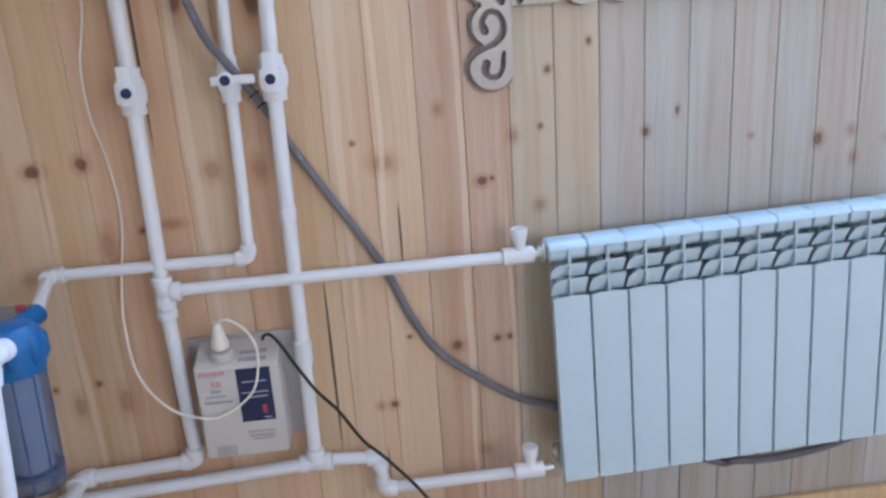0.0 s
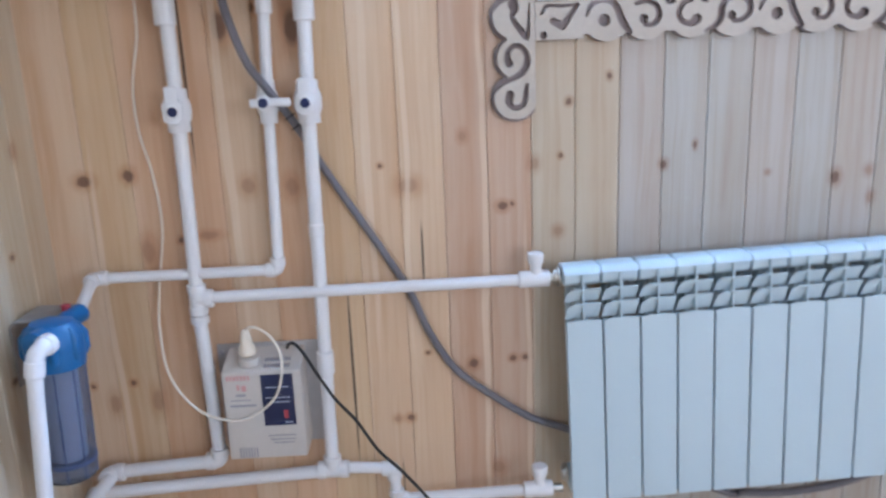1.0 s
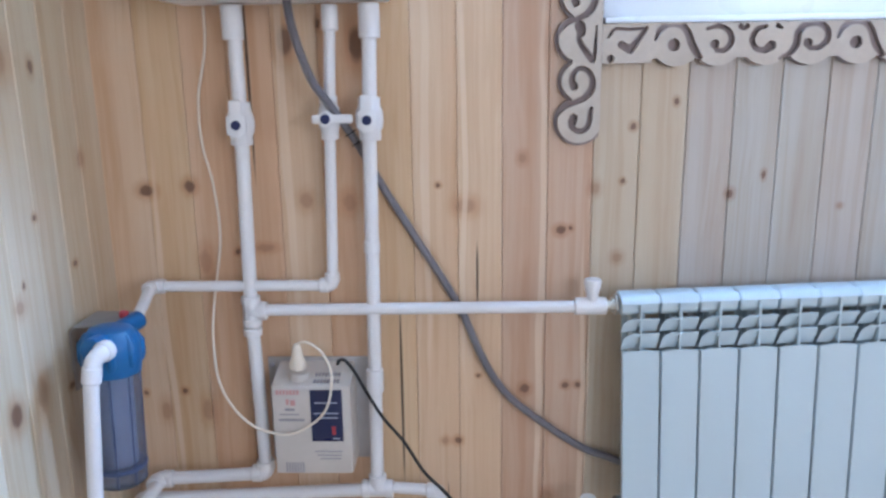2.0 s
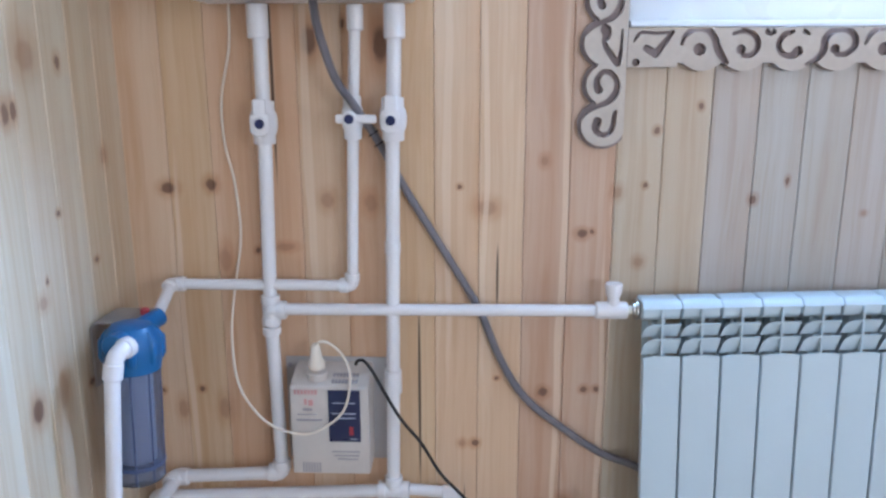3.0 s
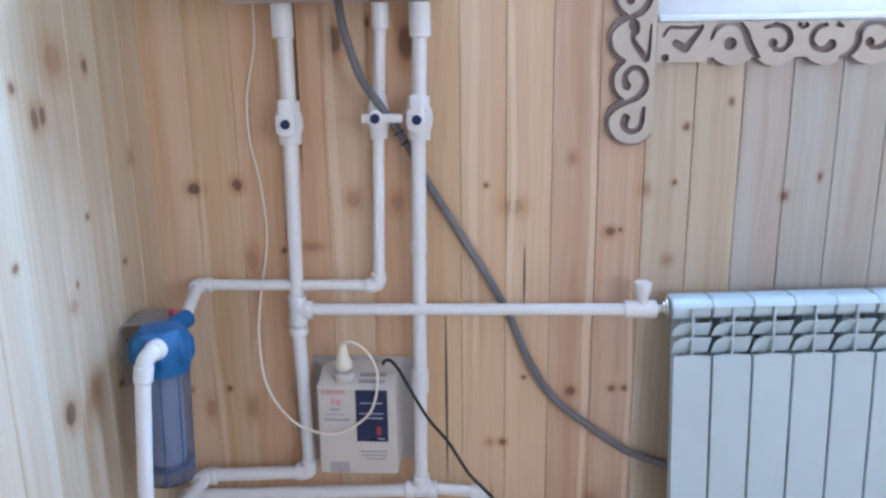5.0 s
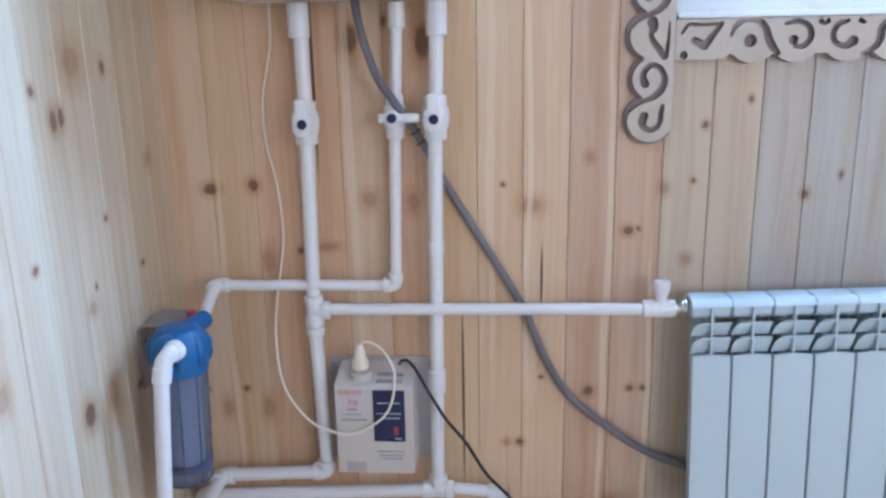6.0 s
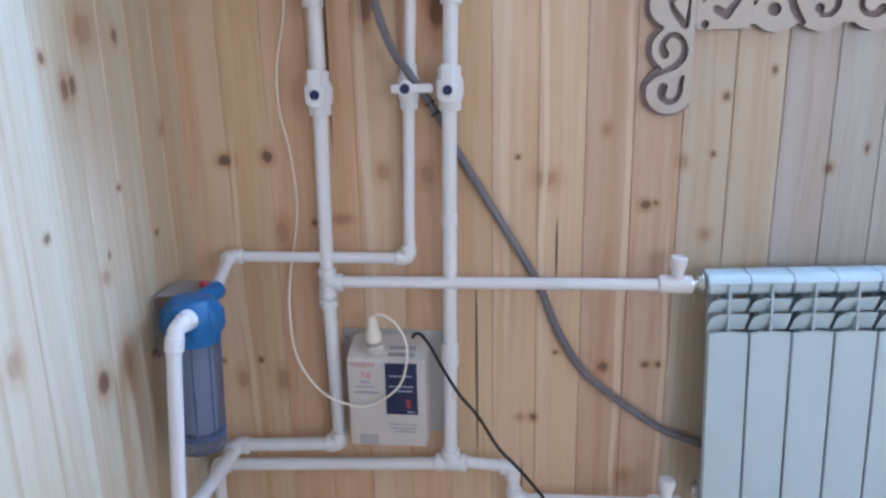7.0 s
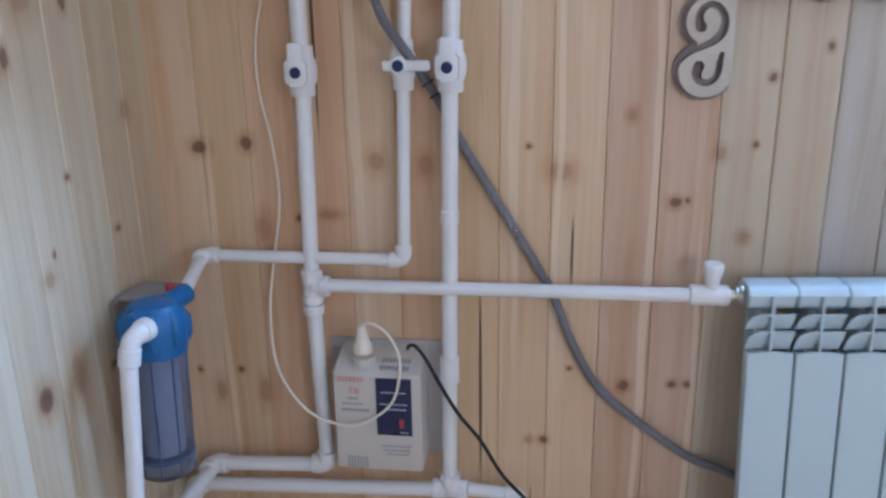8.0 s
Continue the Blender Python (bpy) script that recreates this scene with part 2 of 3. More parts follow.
def rod(bm, a, b, r, n=20, rim=0.0):
    """A straight bar with slightly rounded rims."""
    a, b = Vector(a), Vector(b)
    d = (b - a).normalized()
    if rim:
        return sweep(bm, [a, a + d * rim, b - d * rim, b], [r - rim, r, r, r - rim], n)
    return sweep(bm, [a, b], r, n)


def lathe(bm, profile, centre, axis=(0, 0, 1), n=28):
    """A body of revolution: (radius, distance along the axis) from the centre."""
    d = Vector(axis).normalized()
    c = Vector(centre)
    side = d.orthogonal().normalized()
    up = d.cross(side)
    rings = [[bm.verts.new(c + d * h + (side * math.cos(a) + up * math.sin(a)) * max(r, 1e-4)) for a in (2 * math.pi * j / n for j in range(n))] for r, h in profile]
    for a, b in zip(rings, rings[1:]):
        for j in range(n):
            bm.faces.new((a[j], a[(j + 1) % n], b[(j + 1) % n], b[j]))
    bm.faces.new(rings[0][::-1])
    bm.faces.new(rings[-1])
    return bm


# ---------------------------------------------------------------- the room
FLOOR, CEIL = -0.075, 2.40
ROOM_X, ROOM_Y = 3.2, -3.4
WIN_X0, WIN_X1, WIN_Z0, WIN_Z1 = 1.0215, 1.880, 1.213, 2.16


def slab(name, x0, x1, y0, y1, z0, z1, mat, label, category):
    return part(name, boxed(x0, x1, y0, y1, z0, z1), mat, None, label, category=category, kind="structure")


wall_back = thing("wall_back", "pale varnished pine tongue-and-groove board wall with dark knots", "wall", kind="structure")
wall_left = thing("wall_left", "yellowish varnished pine board wall meeting the corner", "wall", kind="structure")
D0, D1 = 0.016, 0.10
bm = bmesh.new()
box(bm, -0.2, WIN_X0, D0, D1, FLOOR, CEIL)
box(bm, WIN_X1, ROOM_X, D0, D1, FLOOR, CEIL)
box(bm, WIN_X0, WIN_X1, D0, D1, FLOOR, WIN_Z0)
box(bm, WIN_X0, WIN_X1, D0, D1, WIN_Z1, CEIL)
part("backing", bm, backing, wall_back)
part("backing", boxed(-0.2, -D0, ROOM_Y, D0, FLOOR, CEIL), backing, wall_left)


def wall_with_window(name, along, a0, a1, place, out, w0, w1, z0, z1, label):
    bm = bmesh.new()
    for lo, hi, b, t in ((a0, w0, FLOOR, CEIL), (w1, a1, FLOOR, CEIL), (w0, w1, FLOOR, z0), (w0, w1, z1, CEIL)):
        p, q = sorted((place, place + out))
        if along == "x":
            box(bm, lo, hi, p, q, b, t)
        else:
            box(bm, p, q, lo, hi, b, t)
    ob = part(name, bm, wood_plain, None, label, category="wall", kind="structure")
    ob.color = (0.50, 0.33, 0.19, 1)
    return ob


wall_with_window("wall_right", "y", ROOM_Y, 0.2, ROOM_X, 0.2, -2.1, -0.9, 0.8, 2.0, "pine board wall with a window opening")
wall_with_window("wall_front", "x", -0.2, ROOM_X + 0.2, ROOM_Y, -0.2, 1.9, 3.1, 0.8, 2.0, "pine board wall with a wide window opening")
floor = slab("floor", -0.2, ROOM_X + 0.2, ROOM_Y - 0.2, 0.2, FLOOR - 0.1, FLOOR, wood_floor, "light pine plank floor", "floor")
floor.color = (0.58, 0.48, 0.37, 1)
ceiling = slab("ceiling", -0.2, ROOM_X + 0.2, ROOM_Y - 0.2, 0.2, CEIL, CEIL + 0.1, plaster, "pale boarded ceiling", "ceiling")
base = part("baseboard", boxed(0.0, ROOM_X, -0.016, -0.001, FLOOR, FLOOR + 0.055, bevel=0.004), wood_plain, None, "pale pine baseboard along the wall", category="baseboard", kind="structure")
base.color = (0.62, 0.46, 0.27, 1)

# ---------------------------------------------------------------- window
window = thing("window_1", "white plastic window with bright overcast sky outside", "window", kind="structure")
FY0, FY1 = 0.036, 0.090
bm = bmesh.new()
box(bm, WIN_X0, WIN_X1, FY0, FY1, WIN_Z0 + 0.012, WIN_Z0 + 0.062, bevel=0.005)
box(bm, WIN_X0, WIN_X1, FY0, FY1, WIN_Z1 - 0.06, WIN_Z1, bevel=0.005)
box(bm, WIN_X0, WIN_X0 + 0.05, FY0, FY1, WIN_Z0 + 0.062, WIN_Z1 - 0.06, bevel=0.005)
box(bm, WIN_X1 - 0.05, WIN_X1, FY0, FY1, WIN_Z0 + 0.062, WIN_Z1 - 0.06, bevel=0.005)
part("window_frame", bm, pvc_white, window)
bm = bmesh.new()
X0, X1, Z0, Z1 = WIN_X0 + 0.044, WIN_X1 - 0.044, WIN_Z0 + 0.058, WIN_Z1 - 0.055
for a in ((X0, X1, Z0, Z0 + 0.06), (X0, X1, Z1 - 0.06, Z1), (X0, X0 + 0.055, Z0 + 0.06, Z1 - 0.06), (X1 - 0.055, X1, Z0 + 0.06, Z1 - 0.06)):
    box(bm, a[0], a[1], FY0 - 0.014, FY1 - 0.02, a[2], a[3], bevel=0.006)
part("sash", bm, pvc_white, window)
pane = part("pane", boxed(X0 + 0.05, X1 - 0.05, 0.060, 0.066, Z0 + 0.055, Z1 - 0.055), glass, window)
pane.visible_shadow = False
part("window_sill", boxed(WIN_X0 + 0.001, WIN_X1 - 0.001, 0.004, FY0, WIN_Z0, WIN_Z0 + 0.012, bevel=0.003), pvc_white, window)
bm = bmesh.new()
box(bm, -5, 6, 6.0, 6.02, -2, 7)
part("backdrop", bm, sky_glow, None, "bright overcast sky outside the window", category="sky", kind="structure")


# ---------------------------------------------------------------- carved window trim
def streak(x0, z0, x1, z1, w0, w1, n=16):
    return [(x0 + (x1 - x0) * i / n, z0 + (z1 - z0) * i / n, w0 + (w1 - w0) * i / n) for i in range(n + 1)]


def fret(name, x0, x1, z0, z1, outline, cuts, parent, y0=-0.022, y1=-0.0105, step=0.0016, face=None):
    """A sawn board: solid where outline(x, z) > 0 and outside every cut; edges dark from scorching and painted shade.
    """
    nx, nz = int((x1 - x0) / step) + 2, int((z1 - z0) / step) + 2
    gx, gz = x0 - step + step * np.arange(nx + 2), z0 - step + step * np.arange(nz + 2)
    X, Z = np.meshgrid(gx, gz, indexing="ij")
    field = outline(X, Z)
    for cut in cuts:
        for cx, cz, w in cut:
            i0, i1 = np.searchsorted(gx, (cx - w - 0.01, cx + w + 0.01))
            k0, k1 = np.searchsorted(gz, (cz - w - 0.01, cz + w + 0.01))
            view = field[i0:i1, k0:k1]
            np.minimum(view, np.hypot(X[i0:i1, k0:k1] - cx, Z[i0:i1, k0:k1] - cz) - w, out=view)
    field = np.clip(field, -0.01, 0.01)
    verts, faces, mats, found = [], [], [], {}

    def vert(key, x, z, y):
        if key not in found:
            found[key] = len(verts)
            verts.append((x, y, z))
        return found[key]

    for i in range(nx + 1):
        for k in range(nz + 1):
            corners = ((i, k), (i + 1, k), (i + 1, k + 1), (i, k + 1))
            f = [field[c] for c in corners]
            if max(f) <= 0:
                continue
            ring = []
            for j in range(4):
                a, b = corners[j], corners[(j + 1) % 4]
                fa, fb = f[j], f[(j + 1) % 4]
                if fa > 0:
                    ring.append((("c", *a), gx[a[0]], gz[a[1]], False))
                if (fa > 0) != (fb > 0):
                    s = fa / (fa - fb)
                    ring.append((("e", *sorted((a, b))), gx[a[0]] + (gx[b[0]] - gx[a[0]]) * s, gz[a[1]] + (gz[b[1]] - gz[a[1]]) * s, True))
            if len(ring) < 3:
                continue
            front = [vert((*q[0], 0), q[1], q[2], y0) for q in ring]
            faces.append(front)
            mats.append(0)
            for j in range(len(ring)):
                p, q = ring[j], ring[(j + 1) % len(ring)]
                if p[3] and q[3]:
                    a, b = vert((*p[0], 0), p[1], p[2], y0), vert((*q[0], 0), q[1], q[2], y0)
                    c, d = vert((*q[0], 1), q[1], q[2], y1), vert((*p[0], 1), p[1], p[2], y1)
                    faces.append((b, a, d, c))
                    mats.append(1)
    me = bpy.data.meshes.new(name)
    me.from_pydata(verts, [], faces)
    me.materials.append(face or fret_face)
    me.materials.append(fret_edge)
    me.polygons.foreach_set("material_index", mats)
    me.update()
    ob = new(name, me)
    ob.parent = parent
    return ob


trim = thing("window_trim", "carved pale wooden window casing with scroll fretwork, scorching and shade coloured in", "window trim", kind="structure")
VX0, VX1, VZ0 = 0.930, 1.014, 0.983      # side board
LOBES = [VZ0 + 0.043 + 0.0785 * i for i in range(15)]


def side_outline(X, Z, x0=VX0, x1=VX1, flip=False, grow=0.0):
    u = (x1 - X) if not flip else (X - x0)
    best = np.full(X.shape, -1.0)
    for i, c in enumerate(LOBES):
        best = np.maximum(best, (0.043 if i % 2 == 0 else 0.040) - np.hypot(u - 0.040 + 0.004 * (i % 2), (Z - c) * 1.04))
    band = np.minimum(np.minimum(u, 0.056 - u), Z - LOBES[0])
    return np.minimum(np.maximum(best, band) + grow, u)


def trail(points, k=7):
    """A smooth cut through (across, up, half width) points."""
    return [tuple(p) for p in smooth_path(points, k)]


HOOK = trail([(-0.0105, 0.008, 0.0085), (-0.0135, -0.003, 0.0080), (-0.0095, -0.0135, 0.0062), (0.002, -0.0185, 0.0056), (0.0145, -0.0130, 0.0056), (0.0205, 0.001, 0.0056), (0.0215, 0.014, 0.0050), (0.0240, 0.026, 0.0040)])
SWAN = trail([(-0.0110, -0.010, 0.0082), (-0.0150, 0.000, 0.0066), (-0.0130, 0.0135, 0.0056), (-0.002, 0.0235, 0.0052), (0.0120, 0.0215, 0.0054), (0.0215, 0.0110, 0.0056), (0.0250, -0.004, 0.0066), (0.0205, -0.020, 0.0072), (0.0080, -0.0330, 0.0064), (-0.010, -0.0410, 0.0050), (-0.028, -0.0500, 0.0042), (-0.042, -0.0640, 0.0034)])
LEAF = trail([(-0.002, 0.024, 0.0105), (0.001, 0.014, 0.0080), (-0.004, 0.002, 0.0050), (0.002, -0.012, 0.0056), (0.0130, -0.026, 0.0064), (0.0235, -0.040, 0.0052), (0.0275, -0.024, 0.0042), (0.0290, 0.000, 0.0030), (0.0300, 0.024, 0.0020)])


def side_cuts(x0=VX0, x1=VX1, flip=False):
    cuts = []
    for i, c in enumerate(LOBES):
        s = -1 if flip else 1
        mid = (x1 - 0.041) if not flip else (x0 + 0.041)
        for across, up, w in (HOOK, SWAN, LEAF, SWAN)[i % 4]:
            cuts.append([(mid + s * across, c + up, w)])
        if i % 4 == 2:
            cuts.append([(mid - s * 0.021, c + 0.041, 0.0070)])
    return cuts


def side_board(x0, x1, flip):
    fret("side_board", x0, x1, VZ0, 2.16, lambda X, Z: side_outline(X, Z, x0, x1, flip), side_cuts(x0, x1, flip), trim)
    # added dark layer: cast shadow round the outline and shade in the cuts
    fret("side_shade_layer", x0 - 0.008, x1 + 0.008, VZ0 - 0.008, 2.16, lambda X, Z: side_outline(X, Z, x0, x1, flip, 0.0062), [], trim, -0.0103, -0.001, face=fret_edge)


side_board(VX0, VX1, False)
side_board(WIN_X1 + 0.008, WIN_X1 + 0.092, True)
BX0, BX1, BZ0, BZ1 = 1.0148, 1.880, 1.130, 1.2085
CURLS = [1.157, 1.235, 1.328, 1.411, 1.502, 1.580, 1.664, 1.748, 1.835]
BC = 1.172      # height of the curls' centres


def bottom_outline(X, Z, grow=0.0):
    best = np.minimum(Z - 1.145, 1.0)
    for i, c in enumerate(CURLS):
        best = np.maximum(best, 0.042 - np.hypot((X - c) * 0.90, Z - BC))
    best = np.maximum(best, np.minimum(np.minimum(X - BX0, 1.11 - X), Z - 1.137))
    return np.minimum(np.minimum(best + grow, BZ1 - Z), np.minimum(X - BX0, BX1 - X))


ARCH = trail([(-0.041, 0.008, 0.0022), (-0.034, 0.025, 0.0040), (-0.016, 0.036, 0.0044), (0.006, 0.034, 0.0048), (0.020, 0.020, 0.0054), (0.027, 0.002, 0.0060), (0.036, -0.014, 0.0056), (0.047, -0.026, 0.0030)])
CRESCENT = trail([(-0.022, 0.027, 0.0028), (0.000, 0.031, 0.0036), (0.019, 0.022, 0.0044), (0.025, 0.004, 0.0048), (0.015, -0.012, 0.0042), (-0.002, -0.014, 0.0032)])
RING = trail([(-0.004, 0.030, 0.0030), (-0.021, 0.024, 0.0040), (-0.029, 0.006, 0.0044), (-0.021, -0.010, 0.0042), (-0.004, -0.014, 0.0050), (0.008, -0.006, 0.0074)])
WAVE = trail([(-0.056, -0.030, 0.0030), (-0.036, -0.018, 0.0048), (-0.027, -0.002, 0.0056), (-0.026, 0.016, 0.0056), (-0.013, 0.031, 0.0050), (0.010, 0.034, 0.0048), (0.028, 0.022, 0.0050), (0.030, 0.004, 0.0050), (0.016, -0.010, 0.0042), (-0.002, -0.012, 0.0034)])
cuts = []
for i, c in enumerate(CURLS):
    for across, up, w in (ARCH, CRESCENT, RING, WAVE)[i % 4]:
        cuts.append([(c + across, BC + up, w * 1.3)])
    if i % 4 in (0, 1, 3):
        cuts.append([(c - 0.006, BC - 0.002, 0.0120 if i % 4 == 0 else 0.0090)])
    if i % 4 == 2:
        cuts.append(streak(c - 0.052, BC + 0.030, c - 0.046, BC + 0.024, 0.0052, 0.002) + streak(c - 0.040, BC + 0.030, c - 0.046, BC + 0.024, 0.0052, 0.002))
        cuts.append(streak(c + 0.018, BC + 0.030, c + 0.027, BC + 0.026, 0.0050, 0.002))
cuts.append(trail([(1.026, 1.186, 0.0024), (1.038, 1.201, 0.0036), (1.066, 1.200, 0.0034), (1.098, 1.202, 0.0030)], 10))
cuts.append(streak(1.098, 1.202, 1.068, 1.162, 0.0040, 0.0080) + streak(1.068, 1.162, 1.050, 1.172, 0.0080, 0.0070))
cuts.append([(1.031, 1.146, 0.0075)])
fret("bottom_board", BX0, BX1, BZ0, BZ1, bottom_outline, cuts, trim)
# added dark layer that fills the cuts with shade
fret("bottom_shade_layer", BX0, BX1, BZ0 - 0.004, BZ1, lambda X, Z: bottom_outline(X, Z, 0.0004), [], trim, -0.0103, -0.001, face=fret_edge)
# ---------------------------------------------------------------- radiator
RAD_X, RAD_N, PITCH = 1.0555, 10, 0.077
RZ0, RZT = 0.162, 0.690      # bottom and top
radiator = thing("radiator", "white ten-section aluminium radiator hung under the window", "radiator")
# it hangs a little askew, its far end higher
radiator.matrix_world = pose(RAD_X, -0.117, 0.58, 0, -2.0, 0) @ pose(-RAD_X, 0.117, -0.58)



def louvre(bm, side, zt, zb):
    """A thin upright fin beside the middle rib; its outer edge leans, and one side is rounded at the top."""
    nu, nv = 7, 5
    top, low = (0.0365, 0.0315) if side > 0 else (0.0335, 0.0375)
    sheets = []
    for off in (0.0, 0.0018):
        rows = []
        for a in range(nu + 1):
            u = a / nu
            row = []
            for b in range(nv + 1):
                v = b / nv
                drop = 0.009 * max(0.0, (u - 0.45) / 0.55) ** 2.4 * (1 - v) if side < 0 else 0.0
                depth = 0.010 * v + 0.004 * v * (1 - u) if side < 0 else 0.012 * v
                row.append(bm.verts.new((side * (0.0008 + (top + (low - top) * v) * u), -0.1125 + depth + off, zt - (zt - zb) * v - drop)))
            rows.append(row)
        sheets.append(rows)
        for a in range(nu):
            for b in range(nv):
                bm.faces.new((rows[a][b], rows[a + 1][b], rows[a + 1][b + 1], rows[a][b + 1]))
    p, q = sheets
    for a in range(nu):
        for b in (0, nv):
            bm.faces.new((p[a][b], p[a + 1][b], q[a + 1][b], q[a][b]))
    for b in range(nv):
        for a in (0, nu):
            bm.faces.new((p[a][b], p[a][b + 1], q[a][b + 1], q[a][b]))


def section_mesh():
    bm = bmesh.new()
    h = PITCH / 2 - 0.0010
    # upper and lower collectors: a rounded bar across the section
    for zc, zr in ((RZT - 0.0215, 0.0215), (RZ0 + 0.036, 0.028)):
        rings = []
        for e, k in ((-h, 0.84), (-h + 0.003, 1.0), (h - 0.003, 1.0), (h, 0.84)):
            rings.append([bm.verts.new((e, -0.072 + k * 0.036 * math.copysign(abs(math.cos(a)) ** 0.75, math.cos(a)), zc + k * zr * math.copysign(abs(math.sin(a)) ** 0.75, math.sin(a)))) for a in (2 * math.pi * j / 24 for j in range(24))])
        for r0, r1 in zip(rings, rings[1:]):
            for j in range(24):
                bm.faces.new((r0[j], r0[(j + 1) % 24], r1[(j + 1) % 24], r1[j]))
        bm.faces.new(rings[0][::-1])
        bm.faces.new(rings[-1])
    box(bm, -0.014, 0.014, -0.085, -0.050, RZ0 + 0.03, RZT - 0.03, bevel=0.004)      # water way
    box(bm, -0.024, 0.024, -0.042, -0.038, RZ0 + 0.05, RZT - 0.06)                   # rear fin
    box(bm, -0.0016, 0.0016, -0.1155, -0.060, RZ0 + 0.03, RZT - 0.016)               # middle rib
    for side in (-1, 1):
        louvre(bm, side, 0.6445, 0.6160)
        louvre(bm, side, 0.6135, 0.5800)
    box(bm, -h, h, -0.094, -0.090, 0.6535, 0.6770)                                    # recess under the cap
    for z in (0.6445, 0.6145):      # thin lip over each pair of fins
        box(bm, -0.019, 0.036, -0.1160, -0.1105, z - 0.0002, z + 0.0014)
    # overhanging cap along the front of the upper collector
    cap = [(-0.100, 0.6905), (-0.106, 0.6880), (-0.1125, 0.6820), (-0.1150, 0.6765), (-0.1120, 0.6750), (-0.098, 0.6770), (-0.085, 0.6860)]
    ends = [[bm.verts.new((e, y, z)) for y, z in cap] for e in (-h, h)]
    for k in range(len(cap)):
        m = (k + 1) % len(cap)
        bm.faces.new((ends[0][k], ends[1][k], ends[1][m], ends[0][m]))
    bm.faces.new(ends[0][::-1])
    bm.faces.new(ends[1])
    return bm


def panel_mesh():
    """The front face, a little bowed at its top and rounded at its long edges."""
    bm = bmesh.new()
    h = PITCH / 2 - 0.0020
    outline = [(-h, RZ0 + 0.003), (-h + 0.003, RZ0), (h - 0.003, RZ0), (h, RZ0 + 0.003)]
    outline += [(h * (1 - 2 * k / 10), 0.577 + 0.0035 * (1 - (1 - 2 * k / 10) ** 2)) for k in range(11)]
    front = [bm.verts.new((x, -0.1170, z)) for x, z in outline]
    back = [bm.verts.new((x, -0.1110, z)) for x, z in outline]
    bm.faces.new(front)
    bm.faces.new(back[::-1])
    for k in range(len(outline)):
        m = (k + 1) % len(outline)
        bm.faces.new((front[k], back[k], back[m], front[m]))
    bmesh.ops.bevel(bm, geom=[e for e in bm.edges if all(v in front for v in e.verts)], offset=0.0015, segments=2, affect="EDGES")
    box(bm, -h + 0.001, -h + 0.003, -0.111, -0.094, RZ0 + 0.004, 0.575)
    box(bm, h - 0.003, h - 0.001, -0.111, -0.094, RZ0 + 0.004, 0.575)
    return bm


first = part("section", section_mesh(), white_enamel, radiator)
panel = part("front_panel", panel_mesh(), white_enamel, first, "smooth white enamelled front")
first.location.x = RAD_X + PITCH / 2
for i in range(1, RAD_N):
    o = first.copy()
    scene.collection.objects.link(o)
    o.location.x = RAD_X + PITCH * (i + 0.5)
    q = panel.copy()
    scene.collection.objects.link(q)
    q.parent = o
RAD_END = RAD_X + PITCH * RAD_N
for x, s in ((RAD_X, -1), (RAD_END, 1)):
    for z in (0.664, 0.210):
        part("end_plug", lathe(bmesh.new(), [(0.019, 0), (0.021, 0.002), (0.021, 0.006), (0.015, 0.007), (0.015, 0.012)], (x, -0.070, z), (s, 0, 0), 24), white_enamel if s > 0 else steel, radiator, "threaded end bush")
part("bleed_valve", lathe(bmesh.new(), [(0.009, 0), (0.009, 0.010), (0.005, 0.011), (0.005, 0.018)], (RAD_END + 0.012, -0.070, 0.210), (1, 0, 0), 12), steel, radiator, "shiny metal air vent")
for x in (RAD_X + PITCH * 2, RAD_X + PITCH * 8):
    for z in (0.632, 0.250):
        part("bracket", boxed(x - 0.006, x + 0.006, -0.05, 0.0, z - 0.004, z + 0.004), grey_plate, radiator)

# ---------------------------------------------------------------- pipes
PY = -0.050


def pipe(a, b, r, parent, name="pipe"):
    return part(name, rod(bmesh.new(), a, b, r), white_plastic, parent)


def coupling(p, d, r, length, parent, name="coupling"):
    p, d = Vector(p), Vector(d).normalized()
    return part(name, rod(bmesh.new(), p - d * length / 2, p + d * length / 2, r, 24, 0.002), white_plastic, parent)


def elbow(p, d1, d2, r, parent, reach=0.030):
    """A welded bend with a thick socket on both arms."""
    p, d1, d2 = Vector(p), Vector(d1).normalized(), Vector(d2).normalized()
    bm = bmesh.new()
    bend = [p + d1 * reach * 0.5, p + d1 * reach * 0.22 + d2 * reach * 0.04, p + d1 * reach * 0.04 + d2 * reach * 0.22, p + d2 * reach * 0.5]
    sweep(bm, smooth_path(bend, 5), r * 1.24, 20)
    for d in (d1, d2):
        rod(bm, p + d * reach * 0.3, p + d * reach, r * 1.36, 24, 0.0015)
    return part("elbow", bm, white_plastic, parent)


def tee(p, dirs, r, parent, reach=0.030):
    p = Vector(p)
    bm = bmesh.new()
    for d in dirs:
        d = Vector(d).normalized()
        rod(bm, p - d * r * 0.4, p + d * reach * 0.8, r * 1.24, 24)
        rod(bm, p + d * reach * 0.5, p + d * reach, r * 1.38, 24, 0.0015)
    return part("tee", bm, white_plastic, parent)


